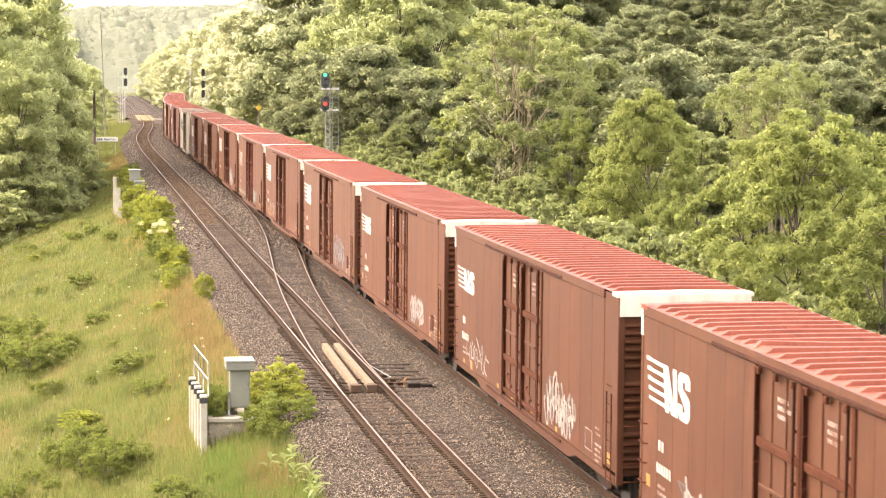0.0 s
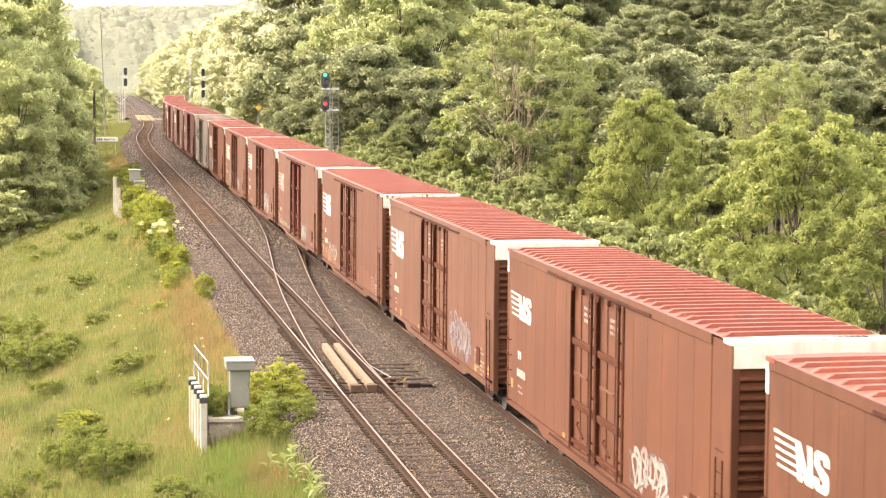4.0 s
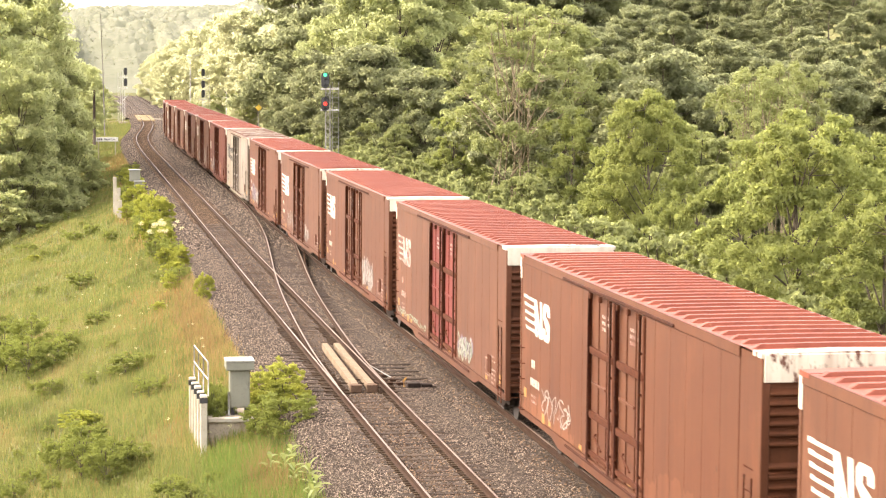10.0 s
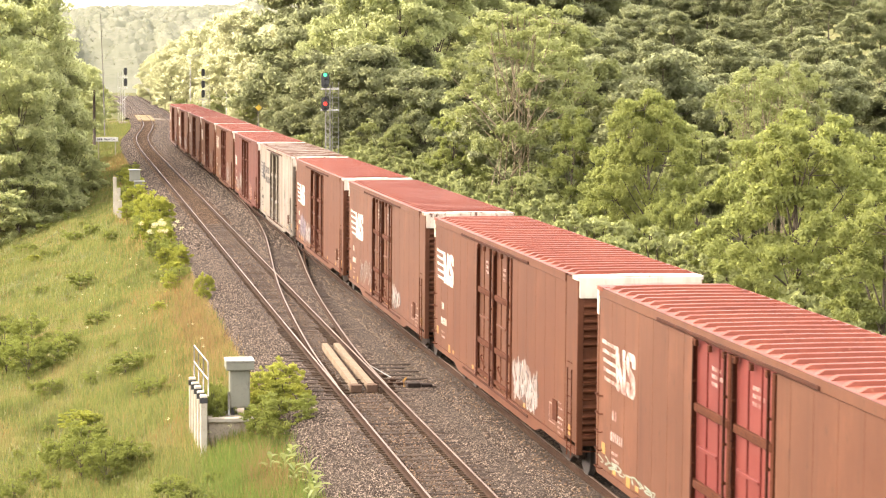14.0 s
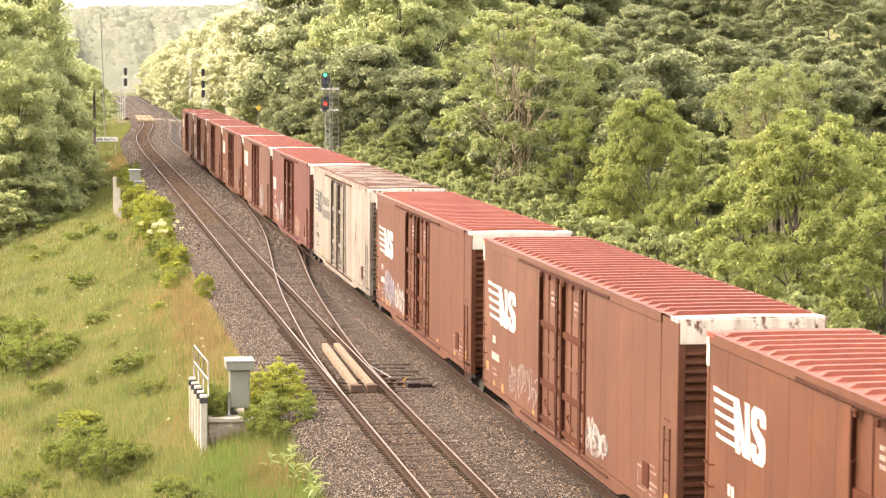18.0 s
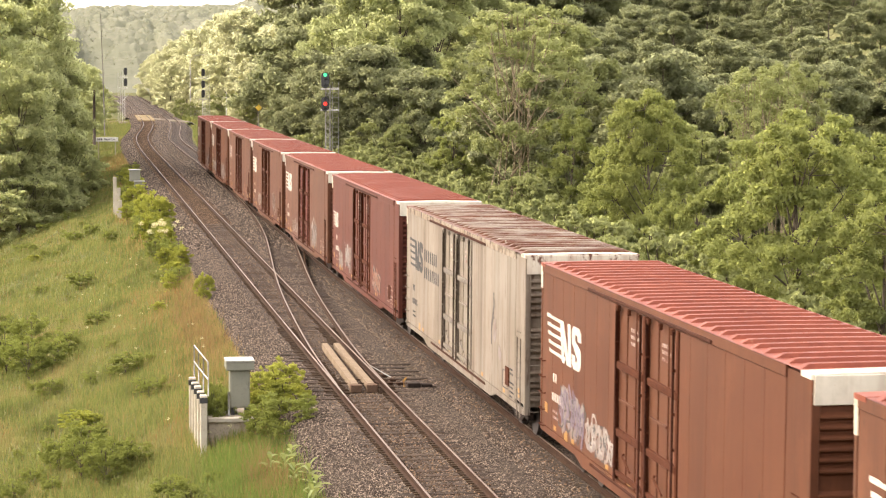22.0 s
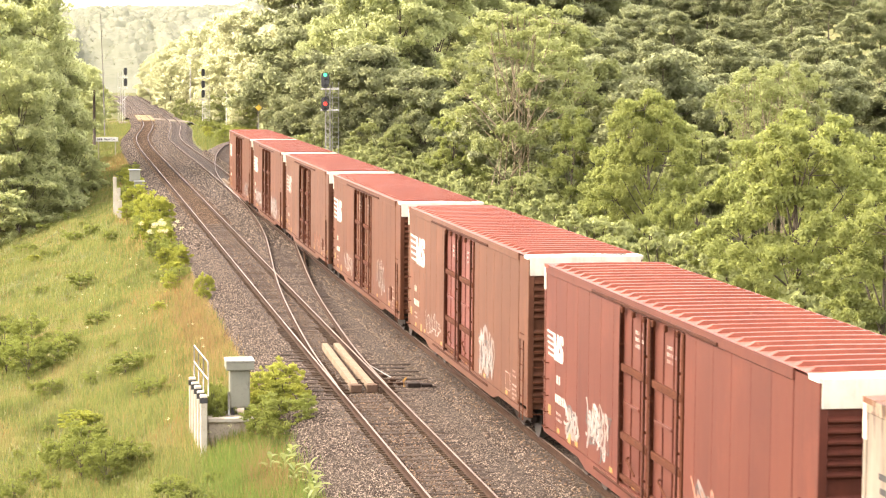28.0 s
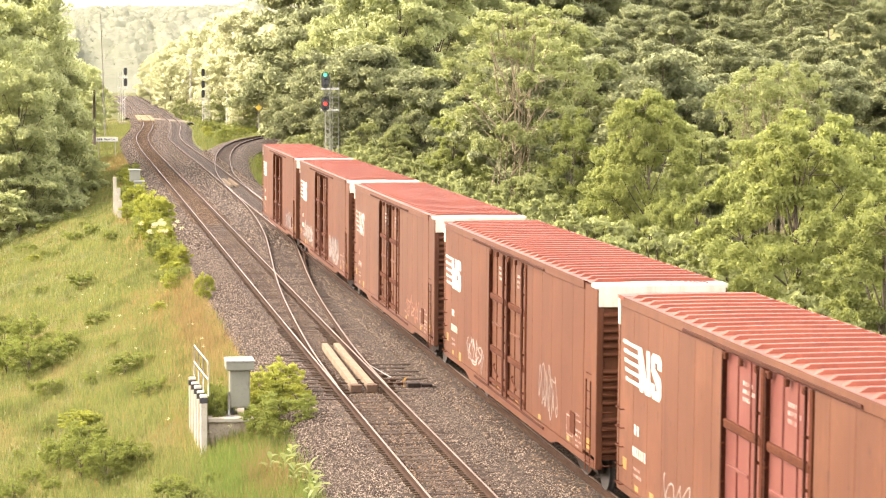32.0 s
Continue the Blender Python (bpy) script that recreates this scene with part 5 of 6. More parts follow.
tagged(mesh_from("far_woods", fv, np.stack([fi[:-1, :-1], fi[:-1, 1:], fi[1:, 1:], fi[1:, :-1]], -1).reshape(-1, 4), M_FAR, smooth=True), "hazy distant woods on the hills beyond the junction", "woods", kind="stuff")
g = np.random.default_rng(31)
pick = g.choice(len(fv), 60000)
pick = pick[canopy.ravel()[pick] > 3.5]
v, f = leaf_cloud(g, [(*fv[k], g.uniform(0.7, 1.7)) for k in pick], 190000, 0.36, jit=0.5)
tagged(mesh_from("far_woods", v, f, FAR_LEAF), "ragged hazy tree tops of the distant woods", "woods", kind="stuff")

# ---------- grass ----------
def grass_leaf(name, a, b, c):
    m, n, bs = nodes_of(name)
    geo = n.nodes.new("ShaderNodeNewGeometry")
    col = mix_col(n, geo.outputs["Random Per Island"], a, b)
    col = mix_col(n, ramp(n, noise_tex(n, 0.22, 5), 0.54, 0.72), col, c)
    col = mix_col(n, ramp(n, noise_tex(n, 0.42, 4, (1, 0.6, 1)), 0.54, 0.68), col, tuple(q * 0.8 for q in a))
    n.links.new(col, bs.inputs["Base Color"])
    bs.inputs["Roughness"].default_value, bs.inputs["Specular IOR Level"].default_value = 0.7, 0.2
    tr = n.nodes.new("ShaderNodeBsdfTranslucent")
    n.links.new(col, tr.inputs[0])
    mx = n.nodes.new("ShaderNodeMixShader")
    mx.inputs[0].default_value = 0.45
    n.links.new(bs.outputs[0], mx.inputs[1])
    n.links.new(tr.outputs[0], mx.inputs[2])
    n.links.new(mx.outputs[0], n.nodes["Material Output"].inputs[0])
    return m


GRASS_GREEN = grass_leaf("meadow_grass", (0.122, 0.146, 0.038), (0.205, 0.214, 0.064), (0.26, 0.222, 0.09))
GRASS_DRY = grass_leaf("seeding_dry_grass", (0.27, 0.17, 0.065), (0.30, 0.24, 0.09), (0.30, 0.13, 0.055))

GRASS_LUSH = grass_leaf("lush_grass", (0.11, 0.16, 0.032), (0.17, 0.215, 0.05), (0.15, 0.18, 0.045))
GRASS_RED = grass_leaf("rusty_seeding_grass", (0.22, 0.135, 0.06), (0.25, 0.185, 0.08), (0.24, 0.14, 0.06))


def grass(name, rng, n, place, h0, h1, wd, mat, label, lean=0.35):
    x, y = place(rng, n)
    n = len(x)
    z = land(x, y)
    hgt = rng.uniform(h0, h1, n)
    a = rng.uniform(0, 6.28, n)
    ox, oy = np.cos(a) * wd * (0.6 + y / 90), np.sin(a) * wd * (0.6 + y / 90)
    b = rng.uniform(0, 6.28, n)
    lx, ly = np.cos(b) * hgt * lean * rng.uniform(0.2, 1, n), np.sin(b) * hgt * lean * rng.uniform(0.2, 1, n)
    p = lambda sx, t, k: np.stack([x + sx * ox + lx * k, y + sx * oy + ly * k, z - 0.03 + hgt * t], -1)
    v = np.stack([p(-1, 0, 0), p(1, 0, 0), p(0.7, 0.6, 0.4), p(-0.7, 0.6, 0.4), p(0, 1, 1)], 1).reshape(-1, 3)
    k = np.arange(n) * 5
    quads = np.stack([k, k + 1, k + 2, k + 3], 1).tolist()
    tris = np.stack([k + 3, k + 2, k + 4], 1).tolist()
    return tagged(mesh_from(name, v, quads + tris, mat), label, "grass", kind="stuff")


def slope_spots(rng, n):
    y = 38 * (400 / 38.0) ** rng.uniform(0, 1, n)
    x = LINE_A(y) - 2.85 + 0.25 * np.sin(y * 0.9) * np.sin(y * 0.37) - rng.uniform(0, 1, n) ** 1.1 * (4.5 + 0.062 * y)
    return x, y


def verge_spots(rng, n):
    y = 38 * (240 / 38.0) ** rng.uniform(0, 1, n)
    x = LINE_A(y) - 2.85 - np.abs(rng.normal(size=n)) * 1.3
    k = np.sin(y * 0.21) + np.sin(y * 0.077 + 2) > -0.2
    return x[k], y[k]


def right_spots(rng, n):
    y = 165 * (420 / 165.0) ** rng.uniform(0, 1, n)
    x = LINE_B(y) + 2.7 + rng.uniform(0, 27, n)
    cx = np.interp(y, PATH_C[:, 1], PATH_C[:, 0])
    k = (np.abs(x - cx) > 2.7) & (np.abs(y + 5 - np.interp(x, [14, 19.5, 26, 33, 46], [386, 366, 352, 350, 356])) > 7.5)
    return x[k], y[k]


g = np.random.default_rng(77)
grass("grass", g, 230000, slope_spots, 0.12, 0.42, 0.010, GRASS_GREEN, "tall green meadow grass on the embankment")
grass("grass", g, 14000, slope_spots, 0.3, 0.6, 0.005, GRASS_DRY, "dry seeding grass stalks on the embankment")
grass("grass", g, 24000, verge_spots, 0.25, 0.6, 0.007, GRASS_DRY, "rusty dry grass along the ballast edge")
near = lambda cx, cy, sx, sy: (lambda rng, n: (cx + rng.normal(size=n) * sx, cy + rng.normal(size=n) * sy))
grass("grass", g, 9000, near(4.6, 52.5, 0.6, 4.0), 0.25, 0.6, 0.009, GRASS_LUSH, "lush green grass near the ballast edge")
grass("grass", g, 1100, near(4.9, 53.0, 0.3, 2.2), 0.4, 0.75, 0.007, GRASS_RED, "patch of rusty red seeding grass")
grass("grass", g, 1500, near(5.0, 84.0, 0.45, 7.0), 0.4, 0.75, 0.007, GRASS_RED, "patch of rusty red seeding grass")
grass("grass", g, 42000, right_spots, 0.3, 0.7, 0.012, GRASS_GREEN, "rough grass beside the branch track")

# ---------- trackside things ----------
M_GALV = surface("galvanised_steel", (0.25, 0.25, 0.225), (0.31, 0.30, 0.275), 2, 0.5, 0.5, grain_scale=18, bump_s=0.05)
M_CASE = surface("grey_painted_case", (0.155, 0.155, 0.115), (0.18, 0.178, 0.134), 1.2, 0.55, grain=(0.14, 0.14, 0.11), grain_scale=14, bump_s=0.05)
M_CASE_TOP = surface("pale_case_roof", (0.235, 0.232, 0.195), (0.20, 0.198, 0.166), 1.5, 0.5, grain_scale=14, bump_s=0.05)
M_CONCRETE = surface("stained_concrete", (0.36, 0.30, 0.225), (0.26, 0.215, 0.16), 1.2, 0.9, grain_scale=16, bump_s=0.3)
M_POST = surface("whitewashed_timber", (0.40, 0.36, 0.285), (0.32, 0.285, 0.22), 1.4, 0.85, grain=(0.3, 0.26, 0.2), grain_scale=14, bump_s=0.3)
M_BOARD = surface("pale_new_timber", (0.145, 0.105, 0.068), (0.185, 0.14, 0.096), 1.6, 0.9, grain=(0.12, 0.084, 0.054), grain_scale=20, bump_s=0.3)
M_BOARD_END = surface("sawn_timber_end", (0.09, 0.056, 0.037), (0.115, 0.073, 0.048), 3, 0.9, grain_scale=20, bump_s=0.3)
M_BLACK = surface("black_signal_paint", (0.02, 0.02, 0.02), (0.035, 0.033, 0.03), 2, 0.6, grain_scale=18, bump_s=0.05)
M_SIGN = surface("white_sign_board", (0.78, 0.75, 0.68), (0.7, 0.67, 0.6), 2, 0.6, grain_scale=14, bump_s=0)
M_SIGN_YELLOW = surface("yellow_sign_face", (0.62, 0.42, 0.05), (0.56, 0.38, 0.05), 2, 0.5, grain_scale=12, bump_s=0)
M_PANEL = surface("yellowish_crossing_timber", (0.15, 0.108, 0.05), (0.19, 0.14, 0.066), 1.2, 0.85, grain_scale=8, bump_s=0.2)
M_DIRT = surface("pale_dirt_road", (0.115, 0.094, 0.066), (0.15, 0.124, 0.088), 0.4, 0.95, grain_scale=6, bump_s=0.4)
M_MAST = surface("dull_grey_mast", (0.14, 0.125, 0.105), (0.17, 0.15, 0.13), 2, 0.85, grain_scale=12, bump_s=0)
M_POLE = surface("weathered_pole_timber", (0.055, 0.042, 0.034), (0.08, 0.062, 0.05), 2, 0.9, grain_scale=14, bump_s=0.3)
M_PALE = surface("pale_aluminium_mast", (0.42, 0.41, 0.38), (0.36, 0.35, 0.32), 2, 0.5, 0.1, grain_scale=12, bump_s=0)


def glow(name, col, power):
    m, n, bs = nodes_of(name)
    bs.inputs["Base Color"].default_value = (*col, 1)
    bs.inputs["Emission Color"].default_value = (*col, 1)
    bs.inputs["Emission Strength"].default_value = power
    return m


M_GREEN_LAMP, M_RED_LAMP = glow("lit_green_lens", (0.01, 0.62, 0.24), 0.3), glow("lit_red_lens", (0.9, 0.03, 0.02), 0.45)
M_LENS = surface("unlit_dark_lens", (0.03, 0.03, 0.035), (0.04, 0.04, 0.04), 3, 0.2, bump_s=0)


def disc(bm, c, r, depth, seg=16):
    tube(bm, [c, (c[0], c[1] - depth, c[2])], r, seg)


def lattice(parent, x, y, z0, z1, wd, material, step=0.5, name="mast"):
    """A square lattice mast: four legs and zigzag lacing."""
    bm = bmesh.new()
    c = [(x + sx * wd / 2, y + sy * wd / 2) for sx, sy in ((-1, -1), (1, -1), (1, 1), (-1, 1))]
    for a in c:
        tube(bm, [(a[0], a[1], z0), (a[0], a[1], z1)], 0.03, 5)
    part(name, bm, material, parent)
    bm = bmesh.new()
    n = int((z1 - z0) / step)
    for k in range(n):
        for i in range(4):
            a, b = c[i], c[(i + 1) % 4]
            if k % 2:
                a, b = b, a
            tube(bm, [(a[0], a[1], z0 + k * step), (b[0], b[1], z0 + (k + 1) * step)], 0.014, 4, cap=False)
    part("lacing", bm, material, parent)


def ladder_part(parent, x, y, z0, z1, wd, material):
    lad = blank("ladder")
    lad.parent = parent
    for s in (-0.5, 0.5):
        bm = bmesh.new()
        tube(bm, [(x + s * wd, y, z0), (x + s * wd, y, z1)], 0.024, 5)
        part("stile", bm, material, lad)
    first_rung = None
    for k in range(int((z1 - z0) / 0.33)):
        if first_rung is None:
            bm = bmesh.new()
            tube(bm, [(-wd / 2, 0, 0), (wd / 2, 0, 0)], 0.016, 5)
            first_rung = part("rung", bm, material, lad)
            first_rung.matrix_basis = pose(x, y, z0 + 0.2)
        else:
            share(first_rung, "rung", pose(x, y, z0 + 0.2 + k * 0.33), lad)


def signal_head(parent, x, y, z, r, hgt, lit=None, lit_at=0.0, lamps=(0.0,)):
    """A black backboard with hooded lenses; lit names the glowing one."""
    bm = bmesh.new()
    pts = []
    for k in range(20):
        a = 2 * math.pi * k / 20
        pts.append((r * math.cos(a), math.copysign(max(0, hgt / 2 - r), math.sin(a)) + r * math.sin(a)))
    v0 = [bm.verts.new((x + px_, y, z + pz)) for px_, pz in pts]
    v1 = [bm.verts.new((x + px_, y + 0.05, z + pz)) for px_, pz in pts]
    bm.faces.new(v0)
    bm.faces.new(v1[::-1])
    for i in range(20):
        bm.faces.new((v0[i], v1[i], v1[(i + 1) % 20], v0[(i + 1) % 20]))
    box(bm, x - r * 0.45, x + r * 0.45, y + 0.05, y + 0.35, z - hgt * 0.38, z + hgt * 0.38, 0.02)
    bmesh.ops.recalc_face_normals(bm, faces=bm.faces)
    head = part("signal_head", bm, M_BLACK, parent, "black signal head with hooded lenses")
    for dz in lamps:
        bm = bmesh.new()
        rr = 0.125 if lit and dz == lit_at else 0.10
        disc(bm, (x, y + 0.01, z + dz), rr, 0.03)
        part("lens", bm, lit if lit and dz == lit_at else M_LENS, head, "glowing lens" if lit and dz == lit_at else "")
        bm = bmesh.new()
        for k in range(9):
            a0, a1 = math.pi * k / 9 - 0.1, math.pi * (k + 1) / 9 - 0.1
            q = [(x + (rr + 0.02) * math.cos(a), yy, z + dz + (rr + 0.02) * math.sin(a)) for a, yy in ((a0, y), (a1, y), (a1, y - 0.22), (a0, y - 0.22))]
            bm.faces.new([bm.verts.new(p) for p in q])
        r_ = bmesh.ops.solidify(bm, geom=bm.faces[:], thickness=0.012)
        part("hood", bm, M_BLACK, head)


# the lit signal beyond the train
sx_, sy_ = 16.72, 138.0
zs = float(land(sx_, sy_))
sig = tagged(blank("railway_signal"), "lattice signal mast showing green over red lights", "railway signal")
bm = bmesh.new()
box(bm, sx_ - 0.4, sx_ + 0.7, sy_ - 0.4, sy_ + 0.5, zs - 0.3, zs + 0.25, 0.03)
part("base", bm, M_CONCRETE, sig)
lattice(sig, sx_ + 0.22, sy_ + 0.3, zs + 0.2, 8.4, 0.3, M_GALV, 0.45)
ladder_part(sig, sx_ + 0.72, sy_ + 0.25, zs + 0.2, 8.6, 0.42, M_GALV)
for z in (8.15, 6.75):
    bm = bmesh.new()
    box(bm, sx_ - 0.25, sx_ + 0.95, sy_ + 0.15, sy_ + 0.5, z - 0.06, z + 0.03, 0.01)
    part("platform", bm, M_PALE, sig, "pale steel platform bar")
signal_head(sig, sx_, sy_, 8.72, 0.27, 1.05, M_GREEN_LAMP, 0.36, (0.36, 0.0, -0.36))
signal_head(sig, sx_, sy_, 7.16, 0.27, 0.95, M_RED_LAMP, 0.0, (0.32, 0.0, -0.32))


def far_signal(x, y, heads, label):
    z0 = float(land(x, y))
    s = tagged(blank("railway_signal"), label, "railway signal", "unlit signals at the junction")
    bm = bmesh.new()
    box(bm, x - 0.8, x + 0.8, y - 0.5, y + 0.5, z0 - 0.5, z0 + 0.4, 0.03)
    part("base", bm, M_CONCRETE, s)
    lattice(s, x, y + 0.4, z0 + 0.3, 8.6, 0.45, M_PALE, 0.6)
    ladder_part(s, x - 0.75 if len(heads) == 2 else x + 0.8, y + 0.3, z0 + 0.3, 8.2, 0.45, M_PALE)
    for z in heads:
        signal_head(s, x + (0.35 if len(heads) == 2 else -0.15), y, z, 0.31, 1.35, None, 0, (0.42, 0.0, -0.42))
        bm = bmesh.new()
        box(bm, x - 0.9, x + 0.7, y + 0.1, y + 0.9, z - 1.05, z - 0.95)
        part("platform", bm, M_PALE, s)
    bm = bmesh.new()
    tube(bm, [(x - 0.2, y + 0.3, 3.2), (x + 0.9, y + 0.3, 4.4)], 0.05, 5)
    part("brace", bm, M_PALE, s)


far_signal(9.4, 372, (8.4, 6.5), "pale lattice signal mast with two dark heads")
far_signal(23.6, 374, (8.3, 6.2, 4.5), "pale lattice signal mast with three dark heads")

# relay case on a concrete footing, with timber retaining posts and handrail
case = tagged(blank("relay_case"), "grey steel relay case with overhanging roof", "equipment case")
cx, cy, cz = 4.83, 60.6, -0.42
bm = bmesh.new()
box(bm, cx - 0.29, cx + 0.29, cy - 0.28, cy + 0.28, cz + 0.14, cz + 1.43, 0.012)
part("body", bm, M_CASE, case)
bm = bmesh.new()
box(bm, cx - 0.26, cx + 0.26, cy - 0.305, cy - 0.284, cz + 0.18, cz + 1.24, 0.006)
dr = part("door", bm, M_CASE, case)
bm = bmesh.new()
tube(bm, [(cx + 0.2, cy - 0.33, cz + 0.75), (cx + 0.2, cy - 0.33, cz + 0.9)], 0.014, 6)
part("handle", bm, M_GALV, dr)
bm = bmesh.new()
box(bm, cx - 0.41, cx + 0.41, cy - 0.42, cy + 0.4, cz + 1.26, cz + 1.50, 0.015)
part("hood", bm, M_CASE, case)
bm = bmesh.new()
box(bm, cx - 0.425, cx + 0.425, cy - 0.435, cy + 0.415, cz + 1.50, cz + 1.55, 0.01)
part("roof", bm, M_CASE_TOP, case)
for s in (-0.2, 0.2):
    bm = bmesh.new()
    box(bm, cx + s - 0.05, cx + s + 0.05, cy - 0.2, cy + 0.2, cz - 0.1, cz + 0.14)
    part("leg", bm, M_BLACK, case)
bm = bmesh.new()
tube(bm, [(cx - 0.33, cy - 0.34, cz - 0.1), (cx - 0.33, cy - 0.34, cz + 0.62)], 0.035, 7)
part("conduit", bm, M_GALV, case)
footing = bmesh.new()
box(footing, 3.86, 5.2, 59.6, 62.6, -1.6, -0.5, 0.02)
tagged(part("footing", footing, M_CONCRETE), "stained concrete footing cut into the bank", "footing", kind="structure")
edge = bmesh.new()
box(edge, 3.84, 5.16, 59.5, 59.72, -0.56, -0.44, 0.015)
tagged(part("kerb_edge", edge, M_POST), "pale concrete edging of the footing", "kerb", kind="structure")
wall_p = tagged(blank("retaining_wall"), "whitewashed timber post retaining wall on the bank", "retaining wall")
for k in range(5):
    bm = bmesh.new()
    y = 59.2 + k * 0.86
    box(bm, 3.60 - k * 0.03, 3.80 - k * 0.03, y - 0.14, y + 0.14, -1.9, 0.30 - 0.02 * (k % 2), 0.02)
    part("post", bm, M_POST, wall_p)
    bm = bmesh.new()
    box(bm, 3.575 - k * 0.03, 3.81 - k * 0.03, y - 0.165, y - 0.12, 0.08, 0.24)
    part("bracket", bm, M_BLACK, wall_p)
bm = bmesh.new()
box(bm, 3.64, 3.74, 59.2, 62.7, -1.6, 0.12, 0.01)
part("lagging_board", bm, M_POST, wall_p)
rail_h = tagged(blank("handrail"), "galvanised pipe handrail on the retaining wall", "handrail")
for nm, pts in (("top_rail", [(3.84, 59.3, 0.25), (3.84, 59.3, 1.22), (3.66, 63.0, 1.22), (3.66, 63.0, 0.25)]), ("mid_rail", [(3.84, 59.3, 0.72), (3.66, 63.0, 0.72)]),
                ("upright", [(3.78, 60.5, 0.2), (3.78, 60.5, 1.22)]), ("upright", [(3.72, 61.8, 0.2), (3.72, 61.8, 1.22)])):
    bm = bmesh.new()
    tube(bm, pts, 0.022, 7)
    part(nm, bm, M_GALV, rail_h)

# switch gear
for x0, x1 in ((8.69, 8.49), (9.10, 8.99)):
    th = tagged(blank("switch_cover"), "pale timber cover beam lying between the rails", "timber beam", "switch cover beams")
    ang = math.degrees(math.atan2(x1 - x0, 9.3))
    for k in range(4):
        y0 = 62.4 + k * 2.325
        f0, f1 = (y0 - 62.4) / 9.3, (y0 + 2.3 - 62.4) / 9.3
        xm = x1 + (x0 - x1) * (f0 + f1) / 2
        bm = bmesh.new()
        box(bm, -0.105, 0.105, -1.15, 1.15, -0.17, 0.055, 0.012)
        bm.normal_update()
        for f in bm.faces:
            f.material_index = 1 if abs(f.normal.y) > 0.9 else 0
        o = part("board", bm, [M_BOARD, M_BOARD_END], th)
        o.matrix_basis = pose(xm, y0 + 1.15, 0.004 * (k % 2), 0, 0, ang)
    bm = bmesh.new()
    box(bm, x1 - 0.17, x1 + 0.17, 62.1, 62.38, -0.2, 0.045, 0.02)
    part("end_block", bm, M_BOARD_END, th)
mach = tagged(blank("switch_machine"), "low black switch machine with throw rods", "switch machine")
bm = bmesh.new()
box(bm, 10.2, 10.62, 62.9, 63.3, -0.22, -0.06, 0.02)
part("housing", bm, M_UNDER, mach)
bm = bmesh.new()
box(bm, 10.66, 11.0, 62.98, 63.2, -0.22, -0.1, 0.02)
part("motor", bm, M_UNDER, mach)
for x, y in ((9.75, 63.6), (9.95, 64.3), (9.8, 65.2), (10.05, 63.5)):
    bm = bmesh.new()
    box(bm, x - 0.09, x + 0.09, y - 0.12, y + 0.12, -0.22, -0.11, 0.012)
    part("bracket", bm, M_RAIL, mach)
for pts, mt in (([(8.0, 63.4, -0.08), (10.2, 63.1, -0.08)], M_RAIL), ([(9.6, 67.6, -0.1), (9.9, 64.4, -0.08)], M_GALV), ([(8.0, 64.2, -0.1), (10.1, 64.0, -0.1)], M_RAIL)):
    bm = bmesh.new()
    tube(bm, pts, 0.015, 6)
    part("rod", bm, mt, mach)
bm = bmesh.new()
tube(bm, [(10.05, 62.6, -0.1), (10.0, 62.5, 0.08), (10.12, 62.75, 0.14)], 0.035, 6)
part("lever", bm, M_YELLOW, mach, "yellow hand lever")
for k in range(8):
    sp = bmesh.new()
    y = 62.3 + k * 0.8
    box(sp, 9.62, 10.75 + 0.35 * (k % 2), y - 0.11, y + 0.11, -0.30, -0.172, 0.012)
    tb = tagged(part("timber_stub", sp, M_TIE), "dark timber stub beside the switch", "timber", "timber stubs beside the switch")
for k in range(14):
    sp = bmesh.new()
    y = 61.0 + k * 0.8
    box(sp, 6.95 + 0.12 * (k % 3), 7.75, y - 0.11, y + 0.11, -0.30, -0.165, 0.012)
    tb = tagged(part("timber_stub", sp, M_TIE), "dark timber stub beside the switch", "timber", "timber stubs beside the switch")
for y0 in (176.0, 171.0):
    for s in (0, 0.5):
        bm = bmesh.new()
        box(bm, -0.11, 0.11, -2.2, 2.2, -0.17, 0.05, 0.012)
        o = tagged(part("switch_cover", bm, M_BOARD), "pale timber cover beam at the far switch", "timber beam", "switch cover beams")
        o.matrix_basis = pose(float(LINE_B(y0)) - 0.25 + s, y0, 0)

# frog and guard rails of the turnout
for nm, pts in (("guard_rail", [(8.02, 92.0), (8.05, 95), (8.05, 101), (8.02, 104)]), ("guard_rail", [(12.0, 108), (11.35, 101.5), (10.95, 97), (10.8, 95)])):
    bm = bmesh.new()
    tube(bm, [(a, b, -0.05) for a, b in pts], 0.05, 6)
    part(nm, bm, M_RAIL, TRACK_X)

# second, farther cases and posts
fc = tagged(blank("relay_case"), "pair of stacked grey relay cases by the line", "equipment case")
for x0, x1, z0, z1, yy in ((4.55, 5.35, 0.65, 1.5, 163.4), (4.9, 5.65, -0.15, 0.65, 162.6)):
    bm = bmesh.new()
    box(bm, x0, x1, yy - 0.35, yy + 0.35, z0, z1, 0.015)
    c_ = part("body", bm, M_CASE, fc)
    bm = bmesh.new()
    box(bm, x0 - 0.06, x1 + 0.06, yy - 0.42, yy + 0.42, z1, z1 + 0.06, 0.01)
    part("roof", bm, M_CASE_TOP, c_)
bm = bmesh.new()
box(bm, 4.8, 5.5, 162.6, 163.8, -1.3, -0.15, 0.02)
part("base", bm, M_CONCRETE, fc)
